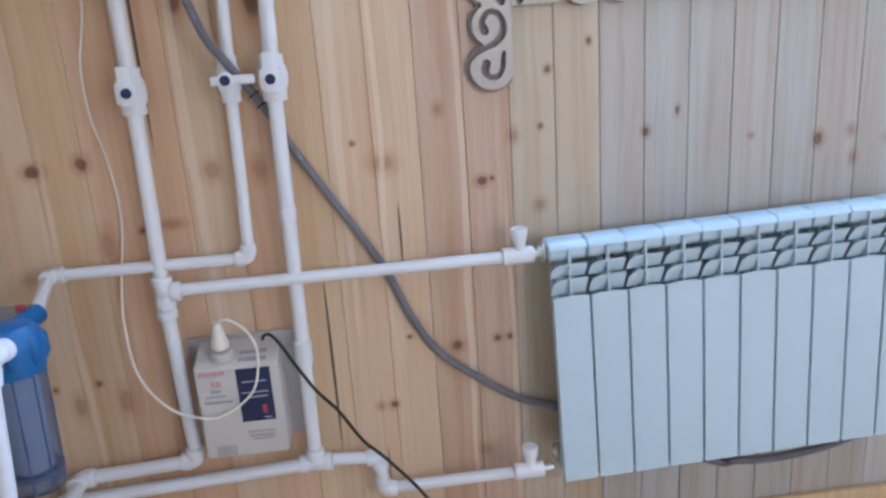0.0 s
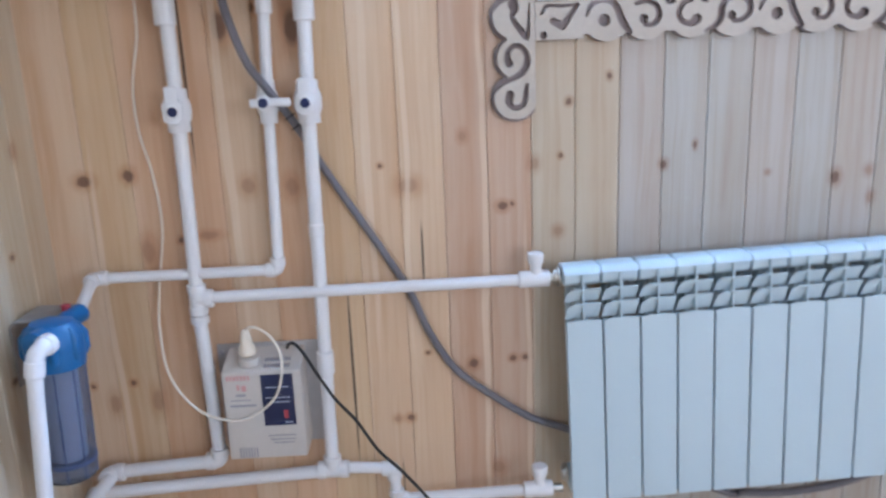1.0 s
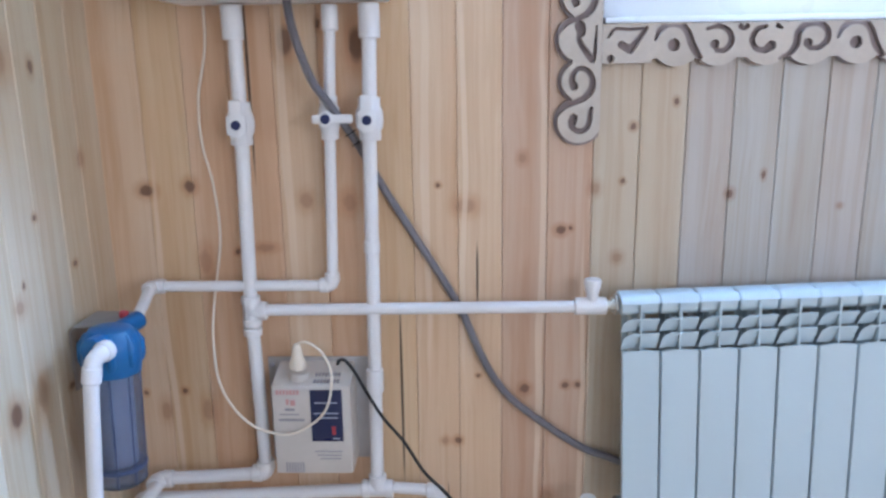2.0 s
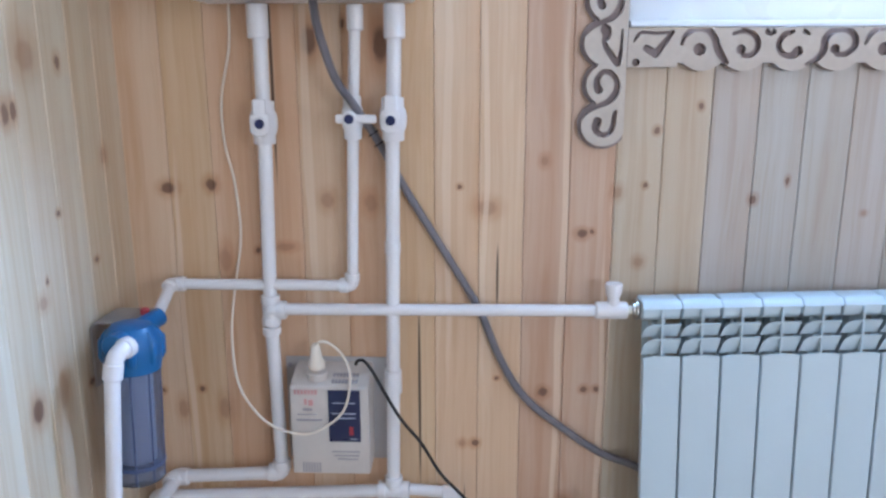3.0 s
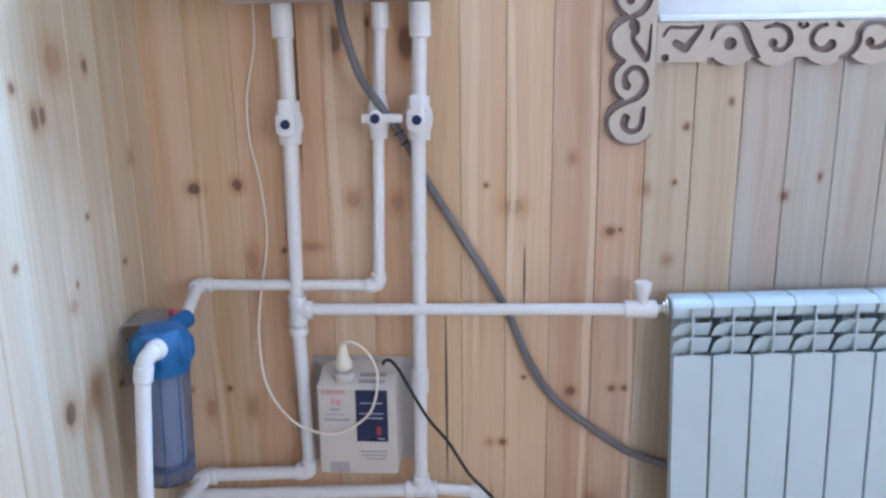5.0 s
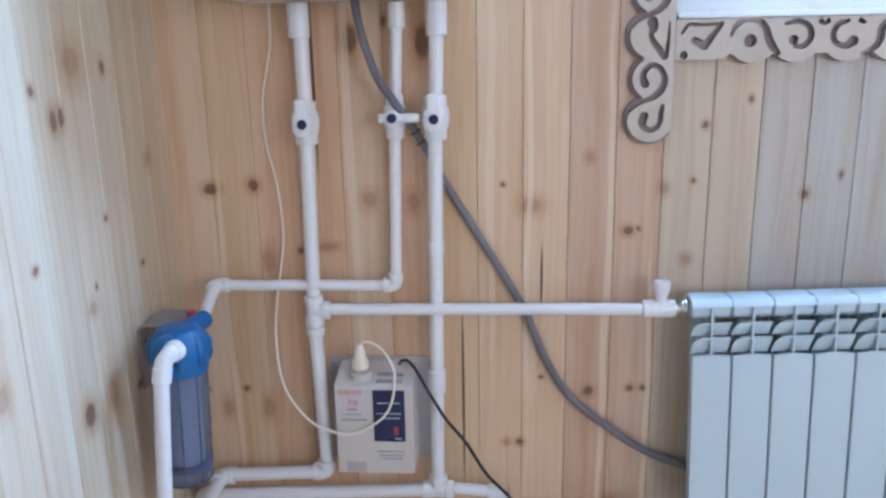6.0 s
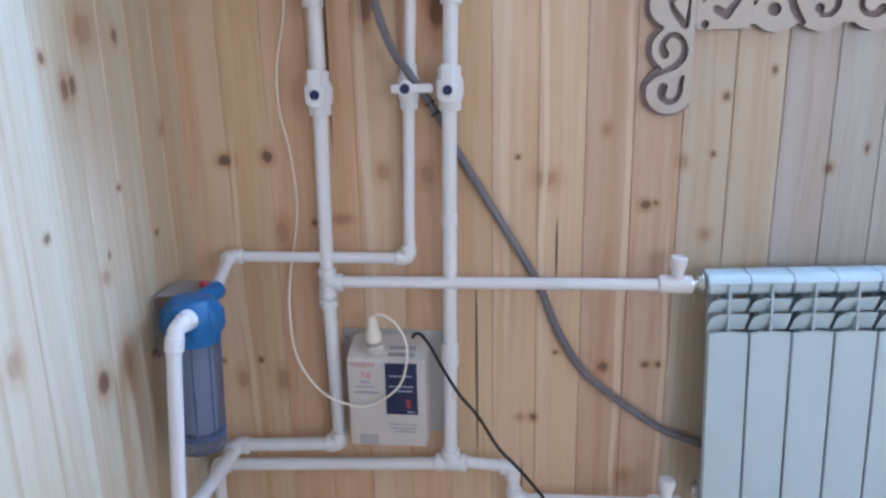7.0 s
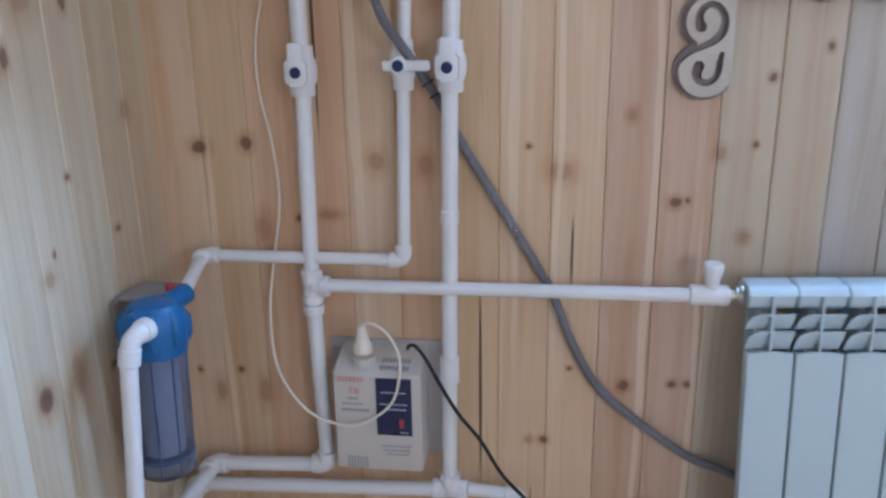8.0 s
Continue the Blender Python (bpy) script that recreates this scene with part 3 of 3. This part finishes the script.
def ball_valve(x, z, r, parent, lever, turn=0.0):
    """A plastic ball valve in an upright pipe; lever is 'along' or 'across'; turn: how far its stem faces the corner."""
    grow = pose(x, PY, z) @ Matrix.Diagonal((1.1, 1.0, 1.1, 1)) @ pose(-x, -PY, -z)
    shell = lathe(bmesh.new(), [(r * 1.30, -0.038), (r * 1.40, -0.036), (r * 1.40, -0.022), (r * 1.62, -0.016), (r * 1.75, -0.006), (r * 1.75, 0.006), (r * 1.62, 0.016), (r * 1.40, 0.022), (r * 1.40, 0.036), (r * 1.30, 0.038)], (x, PY, z))
    bmesh.ops.transform(shell, matrix=grow, verts=shell.verts)
    body = part("ball_valve", shell, white_plastic, parent)
    bm = bmesh.new()
    lathe(bm, [(0.010, 0.010), (0.010, 0.034), (0.0135, 0.035), (0.0135, 0.044), (0.011, 0.046)], (0, 0, 0), (0, -1, 0))
    y0, y1 = -0.045, -0.036
    if lever == "along":
        box(bm, -0.0115, 0.0115, y0, y1, -0.022, 0.043, bevel=0.004)
        box(bm, -0.0175, 0.0175, y0 + 0.001, y1, -0.018, 0.018, bevel=0.006)
    else:
        box(bm, -0.024, 0.046, y0, y1, -0.0075, 0.0075, bevel=0.003)
        box(bm, 0.020, 0.047, y0 - 0.002, y1, -0.0065, 0.0055, bevel=0.003)
    cap = lathe(bmesh.new(), [(0.0085, 0.044), (0.0085, 0.0475), (0.007, 0.049)], (0, 0, 0), (0, -1, 0))
    m = grow @ pose(x, PY, z, 0, 0, -turn)
    for k in (bm, cap):
        bmesh.ops.transform(k, matrix=m, verts=k.verts)
    part("handle", bm, white_plastic, body, "white plastic lever")
    part("cap", cap, navy_cap, body, "dark blue round cap")
    return body


def radiator_valve(y, z, parent):
    valve = part("radiator_valve", rod(bmesh.new(), (0.967, y, z), (1.031, y, z), 0.0175, 24, 0.002), white_plastic, parent)
    bm = bmesh.new()
    lathe(bm, [(0.014, 0.0), (0.012, 0.018), (0.012, 0.022), (0.016, 0.034), (0.0175, 0.048), (0.016, 0.052)], (1.0027, y, z + 0.004))
    part("valve_knob", bm, white_plastic, valve, "white round turning knob")
    part("nipple", rod(bmesh.new(), (1.031, y, z), (1.052, y, z), 0.010), steel, valve, "short nickel-plated nipple")


R25, R20 = 0.0141, 0.0113
BOIL_Z = 1.259
UP, DOWN, LEFT, RIGHT, NEAR, FAR = (0, 0, 1), (0, 0, -1), (-1, 0, 0), (1, 0, 0), (0, -1, 0), (0, 1, 0)

supply = thing("supply_pipe", "white plastic heating pipe with ball valve on the wall", "pipe", "heating pipes")
ball_valve(0.309, 1.033, R25, supply, "along", -4)
pipe((0.3095, PY, 1.072), (0.31, PY, 1.2185), R25, supply)
coupling((0.307, PY, 1.2242), UP, R25 * 1.45, 0.064, supply, "union_nut")
pipe((0.3022, PY, 0.6695), (0.3087, PY, 0.993), R25, supply)
tee((0.3022, PY, 0.6485), (UP, DOWN, RIGHT), R25, supply, 0.032)
coupling((0.3018, PY, 0.6032), UP, R25 * 1.35, 0.018, supply)
pipe((0.3018, PY, 0.6145), (0.3082, PY, 0.3018), R25, supply)
elbow((0.308, PY, 0.2768), UP, LEFT, R25, supply)
pipe((0.2812, PY, 0.2745), (0.0955, PY, 0.2638), R25, supply)
elbow((0.0693, PY, 0.2618), RIGHT, NEAR, R25, supply)
pipe((0.0735, PY - 0.02, 0.2602), (0.0620, -1.10, 0.2640), R25, supply)
pipe((0.3295, PY, 0.6502), (0.9817, -0.068, 0.6598), R20 * 1.08, supply)
radiator_valve(-0.068, 0.6608, supply)

ret = thing("return_pipe", "white plastic return pipe with ball valve running down the pine wall", "pipe", "heating pipes")
ball_valve(0.563, 1.0395, R25, ret, "along", 0)
pipe((0.5645, PY, 1.078), (0.5685, PY, 1.223), R25, ret)
coupling((0.5685, PY, 1.223), UP, R25 * 1.45, 0.064, ret, "union_nut")
pipe((0.5512, PY, 0.2728), (0.5615, PY, 0.9995), R25, ret)
coupling((0.558, PY, 0.7832), UP, R25 * 1.14, 0.026, ret)
coupling((0.5542, PY, 0.4932), UP, R25 * 1.28, 0.052, ret)
tee((0.5512, PY, 0.2388), (UP, LEFT, RIGHT), R25, ret, 0.034)
pipe((0.5312, PY, 0.2368), (0.0238, PY, 0.2118), R25, ret)
elbow((0.021, PY, 0.2118), RIGHT, DOWN, R25, ret)
pipe((0.021, PY, 0.1948), (0.0185, PY, FLOOR), R25, ret)
pipe((0.5862, PY, 0.2418), (0.6702, PY, 0.2350), R20 * 1.1, ret)
elbow((0.6850, PY, 0.2340), LEFT, DOWN, R20 * 1.1, ret, 0.027)
pipe((0.6850, PY, 0.222), (0.688, PY, 0.170), R20 * 1.1, ret)
elbow((0.6885, PY, 0.1550), UP, RIGHT, R20 * 1.1, ret, 0.027)
pipe((0.7030, PY, 0.156), (0.9825, -0.096, 0.189), R20 * 1.08, ret)
radiator_valve(-0.096, 0.190, ret)

feed = thing("feed_pipe", "thin white plastic feed pipe with a sideways lever valve", "pipe", "heating pipes")
ball_valve(0.484, 1.0425, R20, feed, "across", 0)
pipe((0.4862, PY, 1.0675), (0.4938, PY, 1.234), R20, feed)
coupling((0.4938, PY, 1.23), UP, R20 * 1.4, 0.048, feed, "union_nut")
pipe((0.475, PY, 0.7152), (0.4835, PY, 1.0048), R20, feed)
elbow((0.474, PY, 0.7032), UP, LEFT, R20, feed, 0.026)
pipe((0.457, PY, 0.7027), (0.1218, PY, 0.7025), R20, feed)
elbow((0.1008, PY, 0.7028), RIGHT, NEAR, R20, feed, 0.026)
FX, FYC, FZ = 0.056, -0.286, 0.753      # the filter is modelled here, then set on the wall by HUNG
HUNG = pose(0.093, -0.2400, 0.6680, 0, 2.0, 0) @ Matrix.Scale(1.14, 4) @ pose(-FX, -FYC, -0.740)
pipe((0.1008, PY - 0.015, 0.7028), HUNG @ Vector((FX + 0.017, FYC + 0.062, FZ - 0.010)), R20, feed)

# ---------------------------------------------------------------- water filter
wf = thing("water_filter", "blue-headed cartridge water filter with clear cup on a grey wall bracket", "water filter")
head = part("head", lathe(bmesh.new(), [(0.039, -0.078), (0.0435, -0.077), (0.0445, -0.070), (0.045, -0.064), (0.0455, -0.058), (0.0465, -0.046), (0.046, -0.030), (0.041, -0.015), (0.032, -0.004), (0.018, 0.0)], (FX, FYC, FZ), n=32), blue_plastic, wf, "blue ribbed plastic filter head")
for j in range(8):
    a = 2 * math.pi * (j + 0.5) / 8
    d = Vector((math.cos(a), math.sin(a), 0))
    c = Vector((FX, FYC, FZ))
    part("grip_rib", sweep(bmesh.new(), [c + d * 0.0415 + Vector((0, 0, -0.062)), c + d * 0.0435 + Vector((0, 0, -0.052)), c + d * 0.043 + Vector((0, 0, -0.028)), c + d * 0.035 + Vector((0, 0, -0.010))], [0.006, 0.0085, 0.0085, 0.004], 10), blue_plastic, head)
part("inlet_port", rod(bmesh.new(), (FX, FYC - 0.02, FZ - 0.024), (FX - 0.004, FYC - 0.058, FZ - 0.022), 0.020, 24, 0.002), blue_plastic, head)
part("outlet_port", rod(bmesh.new(), (FX + 0.004, FYC + 0.015, FZ - 0.016), (FX + 0.018, FYC + 0.070, FZ - 0.012), 0.0160, 24, 0.002), blue_plastic, head)
part("vent_button", lathe(bmesh.new(), [(0.0075, 0.0), (0.0075, 0.009), (0.0055, 0.011)], (FX + 0.002, FYC + 0.050, FZ - 0.002)), red_plastic, head, "small red vent button")
CB, CT = 0.476, FZ - 0.075
lip = bmesh.new()
prof = [(0.0425, CT - CB), (0.0415, 0.02), (0.0395, 0.004), (0.033, 0.0), (0.001, 0.0)]
inner = [(0.001, 0.003), (0.031, 0.003), (0.0368, 0.007), (0.0386, 0.022), (0.0396, CT - CB)]
lathe(lip, prof + inner, (FX, FYC, CB), n=32)
cup_ob = part("cup", lip, cup_mat, wf, "clear bluish ribbed plastic cup")
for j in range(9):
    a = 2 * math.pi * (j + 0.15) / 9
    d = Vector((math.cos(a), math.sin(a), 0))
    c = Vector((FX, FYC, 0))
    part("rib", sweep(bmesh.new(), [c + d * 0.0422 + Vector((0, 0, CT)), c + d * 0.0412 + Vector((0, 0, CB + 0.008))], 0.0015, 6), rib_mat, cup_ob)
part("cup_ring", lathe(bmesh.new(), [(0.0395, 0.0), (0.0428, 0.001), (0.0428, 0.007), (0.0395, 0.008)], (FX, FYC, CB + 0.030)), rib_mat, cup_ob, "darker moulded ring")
part("cartridge", lathe(bmesh.new(), [(0.012, 0.0), (0.029, 0.002), (0.029, CT - CB - 0.045), (0.012, CT - CB - 0.042)], (FX, FYC, CB + 0.036)), filter_media, wf, "white filter cartridge inside the cup")
wf.matrix_world = HUNG
# folded bracket: a plate on the wall, a rounded shoulder and a shelf that the head hangs from
BY0, BY1, BZT = -0.216, -0.124, 0.674
fold = [(0.0015, BZT - 0.130)] + [(0.0015 + 0.018 * (1 - math.cos(k * math.pi / 16)), BZT - 0.018 + 0.018 * math.sin(k * math.pi / 16)) for k in range(9)] + [(0.104, BZT)]
fold += [(0.104, BZT - 0.0035)] + [(0.0195 - 0.0145 * math.cos(k * math.pi / 16), BZT - 0.018 + 0.0145 * math.sin(k * math.pi / 16)) for k in range(8, -1, -1)] + [(0.005, BZT - 0.130)]
bm = bmesh.new()
ends = [[bm.verts.new((x, y, z)) for x, z in fold] for y in (BY0, BY1)]
for k in range(len(fold)):
    m = (k + 1) % len(fold)
    bm.faces.new((ends[0][k], ends[1][k], ends[1][m], ends[0][m]))
bm.faces.new(ends[0][::-1])
bm.faces.new(ends[1])
bracket = part("bracket", bm, bracket_grey, wf, "grey painted folded angle bracket")
bracket.matrix_parent_inverse = HUNG.inverted()
for y in (-0.196, -0.174, -0.152, -0.130):      # fixing screws along the wall plate
    part("screw", lathe(bmesh.new(), [(0.004, 0.0), (0.004, 0.002), (0.002, 0.003)], (0.005, y, BZT - 0.040), (1, 0, 0), 10), backing, bracket, "dark screw head")
drop = thing("filter_inlet_pipe", "white plastic pipe rising to the filter inlet", "pipe", "heating pipes")
ASIDE = pose(0.024, 0.010, 0)
FP = Vector((0.041, FYC - 0.084, FZ - 0.036))
bm = bmesh.new()
sweep(bm, smooth_path([(FX - 0.004, FYC - 0.056, FZ - 0.022), (FX - 0.006, FYC - 0.072, FZ - 0.022), (FX - 0.011, FYC - 0.079, FZ - 0.027), FP, FP - Vector((0.003, 0.004, 0.026))], 6), 0.0134, 20)
rod(bm, (FX - 0.004, FYC - 0.056, FZ - 0.022), (FX - 0.006, FYC - 0.072, FZ - 0.022), 0.0165, 24, 0.002)
rod(bm, FP + Vector((-0.001, -0.001, -0.004)), FP + Vector((-0.003, -0.005, -0.030)), 0.0150, 24, 0.002)
part("elbow", bm, white_plastic, drop).matrix_world = ASIDE @ HUNG
pipe(ASIDE @ HUNG @ (FP + Vector((-0.003, -0.005, -0.024))), (0.052, -0.366, FLOOR), 0.0135, drop)

# ---------------------------------------------------------------- boiler
boiler = thing("boiler", "white wall-hung electric boiler above the pipes", "boiler")
part("body", boxed(0.197, 0.606, -0.195, -0.004, BOIL_Z, 1.92, bevel=0.006), white_boiler, boiler)
part("front_cover", boxed(0.200, 0.603, -0.206, -0.196, BOIL_Z + 0.008, 1.91, bevel=0.004), white_boiler, boiler)

for x in (0.306, 0.336, 0.406):
    part("rivet", lathe(bmesh.new(), [(0.0035, 0.0), (0.0035, 0.0012), (0.002, 0.002)], (x, -0.2058, BOIL_Z + 0.013), (0, -1, 0), 10), print_grey, boiler)

# ---------------------------------------------------------------- voltage stabiliser
SET = pose(0.4267, 0, 0.4075) @ Matrix.Diagonal((1.118, 1.0, 1.115, 1)) @ pose(-0.3585, 0, -0.457)
stab = thing("voltage_stabiliser", "cream wall-mounted voltage stabiliser with a navy display panel", "voltage stabiliser")
SX0, SX1, SZ0, SZT = 0.285, 0.430, 0.362, 0.541
part("mounting_plate", boxed(0.260, 0.466, -0.006, -0.001, 0.352, 0.566, bevel=0.002), grey_plate, stab, "grey sheet-metal mounting plate")
bm = bmesh.new()
prof = [(-0.007, SZ0), (-0.096, SZ0), (-0.098, SZ0 + 0.004), (-0.098, SZT - 0.004), (-0.094, SZT), (-0.040, SZT + 0.013), (-0.007, SZT + 0.018)]
a = [bm.verts.new((SX0, y, z)) for y, z in prof]
b = [bm.verts.new((SX1, y, z)) for y, z in prof]
for j in range(len(prof)):
    k = (j + 1) % len(prof)
    bm.faces.new((a[j], a[k], b[k], b[j]))
bm.faces.new(a)
bm.faces.new(b[::-1])
bmesh.ops.bevel(bm, geom=[e for e in bm.edges], offset=0.002, segments=2, affect="EDGES")
part("case", bm, cream_plastic, stab)
FYS = -0.0985
disp = part("display_panel", boxed(0.356, 0.415, FYS - 0.0015, FYS + 0.001, 0.430, 0.533, bevel=0.0006), navy, stab, "navy blue display film with pale print")
for z, x0, x1 in ((0.508, 0.364, 0.406), (0.487, 0.362, 0.408), (0.478, 0.374, 0.406), (0.436, 0.395, 0.408)):
    part("print_bar", boxed(x0, x1, FYS - 0.0022, FYS - 0.0014, z - 0.001, z + 0.001), print_pale, disp)
part("indicator", boxed(0.394, 0.402, FYS - 0.003, FYS - 0.0014, 0.444, 0.461, bevel=0.0008), red_plastic, disp, "small red indicator")
for k in range(7):      # a maker's name, as short red strokes
    part("print_bar", boxed(0.293 + 0.0064 * k, 0.2972 + 0.0064 * k, FYS - 0.0008, FYS + 0.0006, 0.524, 0.533), print_red, stab)
for x0, x1, z0, z1, m in ((0.311, 0.316, 0.504, 0.515, print_red), (0.319, 0.328, 0.502, 0.513, print_red), (0.308, 0.326, 0.492, 0.496, print_grey), (0.298, 0.334, 0.483, 0.485, print_grey),
                          (0.296, 0.344, 0.471, 0.475, print_grey), (0.360, 0.412, 0.408, 0.410, print_grey), (0.364, 0.410, 0.400, 0.402, print_grey), (0.370, 0.408, 0.393, 0.395, print_grey)):
    part("print_bar", boxed(x0, x1, FYS - 0.0008, FYS + 0.0006, z0, z1), m, stab)
for j in range(7):
    x = 0.304 + 0.0052 * j
    part("vent_slot", boxed(x, x + 0.0024, FYS - 0.0006, FYS + 0.001, 0.366, 0.386), print_grey, stab)
for row in range(2):
    for j in range(8):
        x, k = 0.362 + 0.0062 * j, 0.22 + 0.40 * row
        y, z = -0.094 + 0.054 * k, SZT + 0.013 * k
        part("vent_slot", boxed(x, x + 0.0036, y - 0.006, y + 0.006, z - 0.003, z + 0.0022), print_grey, stab)
for x, z in ((0.268, 0.550), (0.458, 0.552), (0.461, 0.425)):
    part("screw", lathe(bmesh.new(), [(0.005, 0.0), (0.005, 0.002), (0.003, 0.0032)], (x, -0.006, z), (0, -1, 0), 12), print_grey, stab, "grey mounting screw")
part("socket", lathe(bmesh.new(), [(0.019, -0.006), (0.0195, 0.004), (0.0195, 0.008), (0.017, 0.009)], (0.333, -0.072, 0.553), (0, -0.14, 0.99)), cream_plastic, stab, "cream round outlet socket")
stab.matrix_world = SET

plug = thing("power_plug", "white moulded plug standing in the stabiliser socket", "plug")
part("plug_body", lathe(bmesh.new(), [(0.0150, 0.0), (0.0160, 0.004), (0.0150, 0.014), (0.0115, 0.020), (0.0090, 0.036), (0.0070, 0.046), (0.004, 0.050)], (0.333, -0.075, 0.569), (0.02, -0.16, 0.97)), cord_white, plug)
plug.matrix_world = SET

cord = thing("white_cord", "thin white power cord looping from the stabiliser plug up the wall", "cable")
pts = [(0.3975, -0.083, 0.5775), (0.4075, -0.088, 0.5922), (0.429, -0.094, 0.5925), (0.457, -0.102, 0.571), (0.4732, -0.108, 0.5275), (0.459, -0.112, 0.4558), (0.414, -0.112, 0.4135), (0.363, -0.110, 0.3985), (0.2928, -0.104, 0.4232), (0.2355, -0.080, 0.4892),
       (0.2162, -0.050, 0.5825), (0.2168, -0.020, 0.6685), (0.2348, -0.006, 0.7925), (0.2292, -0.005, 0.9055), (0.2135, -0.005, 0.992), (0.214, -0.005, 1.082), (0.2355, -0.005, 1.1805), (0.2395, -0.005, 1.2807)]
part("sheath", sweep(bmesh.new(), smooth_path(pts, 8), 0.0026, 8), cord_white, cord)

black = thing("black_cord", "thin black cable hanging from the stabiliser across the return pipe", "cable")
pts = [(0.4762, -0.050, 0.5305), (0.4838, -0.072, 0.5465), (0.4992, -0.092, 0.5545), (0.5178, -0.098, 0.5335), (0.543, -0.099, 0.4852), (0.5762, -0.100, 0.4282), (0.6152, -0.100, 0.378), (0.6563, -0.100, 0.308), (0.7042, -0.100, 0.2542), (0.7735, -0.104, 0.1638), (0.8357, -0.110, 0.0555), (0.8978, -0.12, -0.0507), (0.9408, -0.14, -0.1132)]
part("sheath", sweep(bmesh.new(), smooth_path(pts, 8), 0.0035, 8), black_rubber, black)

hose = thing("cable_conduit", "grey corrugated cable conduit drooping across the pine wall", "conduit")
pts = [(0.418, -0.095, 1.323), (0.4222, -0.085, 1.2545), (0.4302, -0.080, 1.2008), (0.4572, -0.078, 1.1185), (0.4902, -0.072, 1.0675), (0.5295, -0.022, 0.9955), (0.5775, -0.012, 0.9045), (0.641, -0.012, 0.7992), (0.6992, -0.012, 0.7037), (0.7402, -0.012, 0.6292), (0.7808, -0.012, 0.53), (0.8315, -0.012, 0.4468), (0.9045, -0.012, 0.3832),
       (0.9985, -0.012, 0.3178), (1.0798, -0.014, 0.2858), (1.1858, -0.014, 0.2308), (1.436, -0.016, 0.108), (1.498, -0.016, 0.097), (1.603, -0.016, 0.092), (1.714, -0.016, 0.106), (1.804, -0.016, 0.133), (1.90, -0.016, 0.158), (2.2358, -0.014, 0.2308), (2.6135, -0.014, 0.269)]
line = smooth_path(pts, 36)
part("sheath", sweep(bmesh.new(), line, [0.0089 if i % 2 else 0.0074 for i in range(len(line))], 10), hose_grey, hose)
for x, z in ((0.521, 1.010), (0.533, 0.990)):      # black ties that hold the conduit behind the return pipe
    tie = [(x + 0.0105 * math.cos(a) * 0.84, -0.026 - 0.0125 * math.sin(a), z + 0.0105 * math.cos(a) * 0.54) for a in (2 * math.pi * j / 14 for j in range(15))]
    part("cable_tie", sweep(bmesh.new(), tie, 0.0016, 6), black_rubber, hose, "black plastic cable tie")

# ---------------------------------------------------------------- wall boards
# pale, dun, grey: partly the boards' own tone, partly window glare as colour
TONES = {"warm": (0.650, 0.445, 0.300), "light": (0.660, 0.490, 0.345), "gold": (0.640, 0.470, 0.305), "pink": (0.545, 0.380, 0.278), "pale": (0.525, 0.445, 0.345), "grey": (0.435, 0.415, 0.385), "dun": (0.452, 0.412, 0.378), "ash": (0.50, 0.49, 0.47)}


def board_mesh(w, z0, z1, along, c=0.0016):
    """One board with chamfered long edges; its face lies on the wall's plane."""
    bm = bmesh.new()
    g, d = 0.0003, 0.015
    prof = [(g, d), (g, c), (g + c, 0.0), (w - g - c, 0.0), (w - g, c), (w - g, d)]
    rows = [[bm.verts.new((u, v, z) if along == "x" else (-v, u, z)) for u, v in prof] for z in (z0, z1)]
    for j in range(len(prof) - 1):
        bm.faces.new((rows[0][j], rows[0][j + 1], rows[1][j + 1], rows[1][j]))
    bm.faces.new(rows[0])
    bm.faces.new(rows[1][::-1])
    return bm


BOARD = 0.0915
SEAMS = [-0.004] + [BOARD * i for i in range(1, 36)]
# greyer from the window rightwards, with the glare there included in the tones
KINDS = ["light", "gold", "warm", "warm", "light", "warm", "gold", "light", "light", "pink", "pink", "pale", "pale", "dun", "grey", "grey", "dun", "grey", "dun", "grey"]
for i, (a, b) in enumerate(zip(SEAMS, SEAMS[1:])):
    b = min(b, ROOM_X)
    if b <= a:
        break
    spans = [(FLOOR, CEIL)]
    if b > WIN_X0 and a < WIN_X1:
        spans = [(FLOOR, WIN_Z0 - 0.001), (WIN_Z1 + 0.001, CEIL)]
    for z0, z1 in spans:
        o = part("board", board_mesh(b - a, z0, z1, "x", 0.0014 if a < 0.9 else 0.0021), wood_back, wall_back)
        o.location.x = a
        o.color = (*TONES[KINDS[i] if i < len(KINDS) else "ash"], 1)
y, i = 0.0035, 0
while y > ROOM_Y + 0.01:
    w = min(BOARD, y - ROOM_Y)
    o = part("board", board_mesh(w, FLOOR, CEIL, "y", 0.0020), wood_left, wall_left)
    o.location.y = y - w
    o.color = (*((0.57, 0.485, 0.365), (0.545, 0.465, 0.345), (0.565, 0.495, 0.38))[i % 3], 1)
    y, i = y - w, i + 1
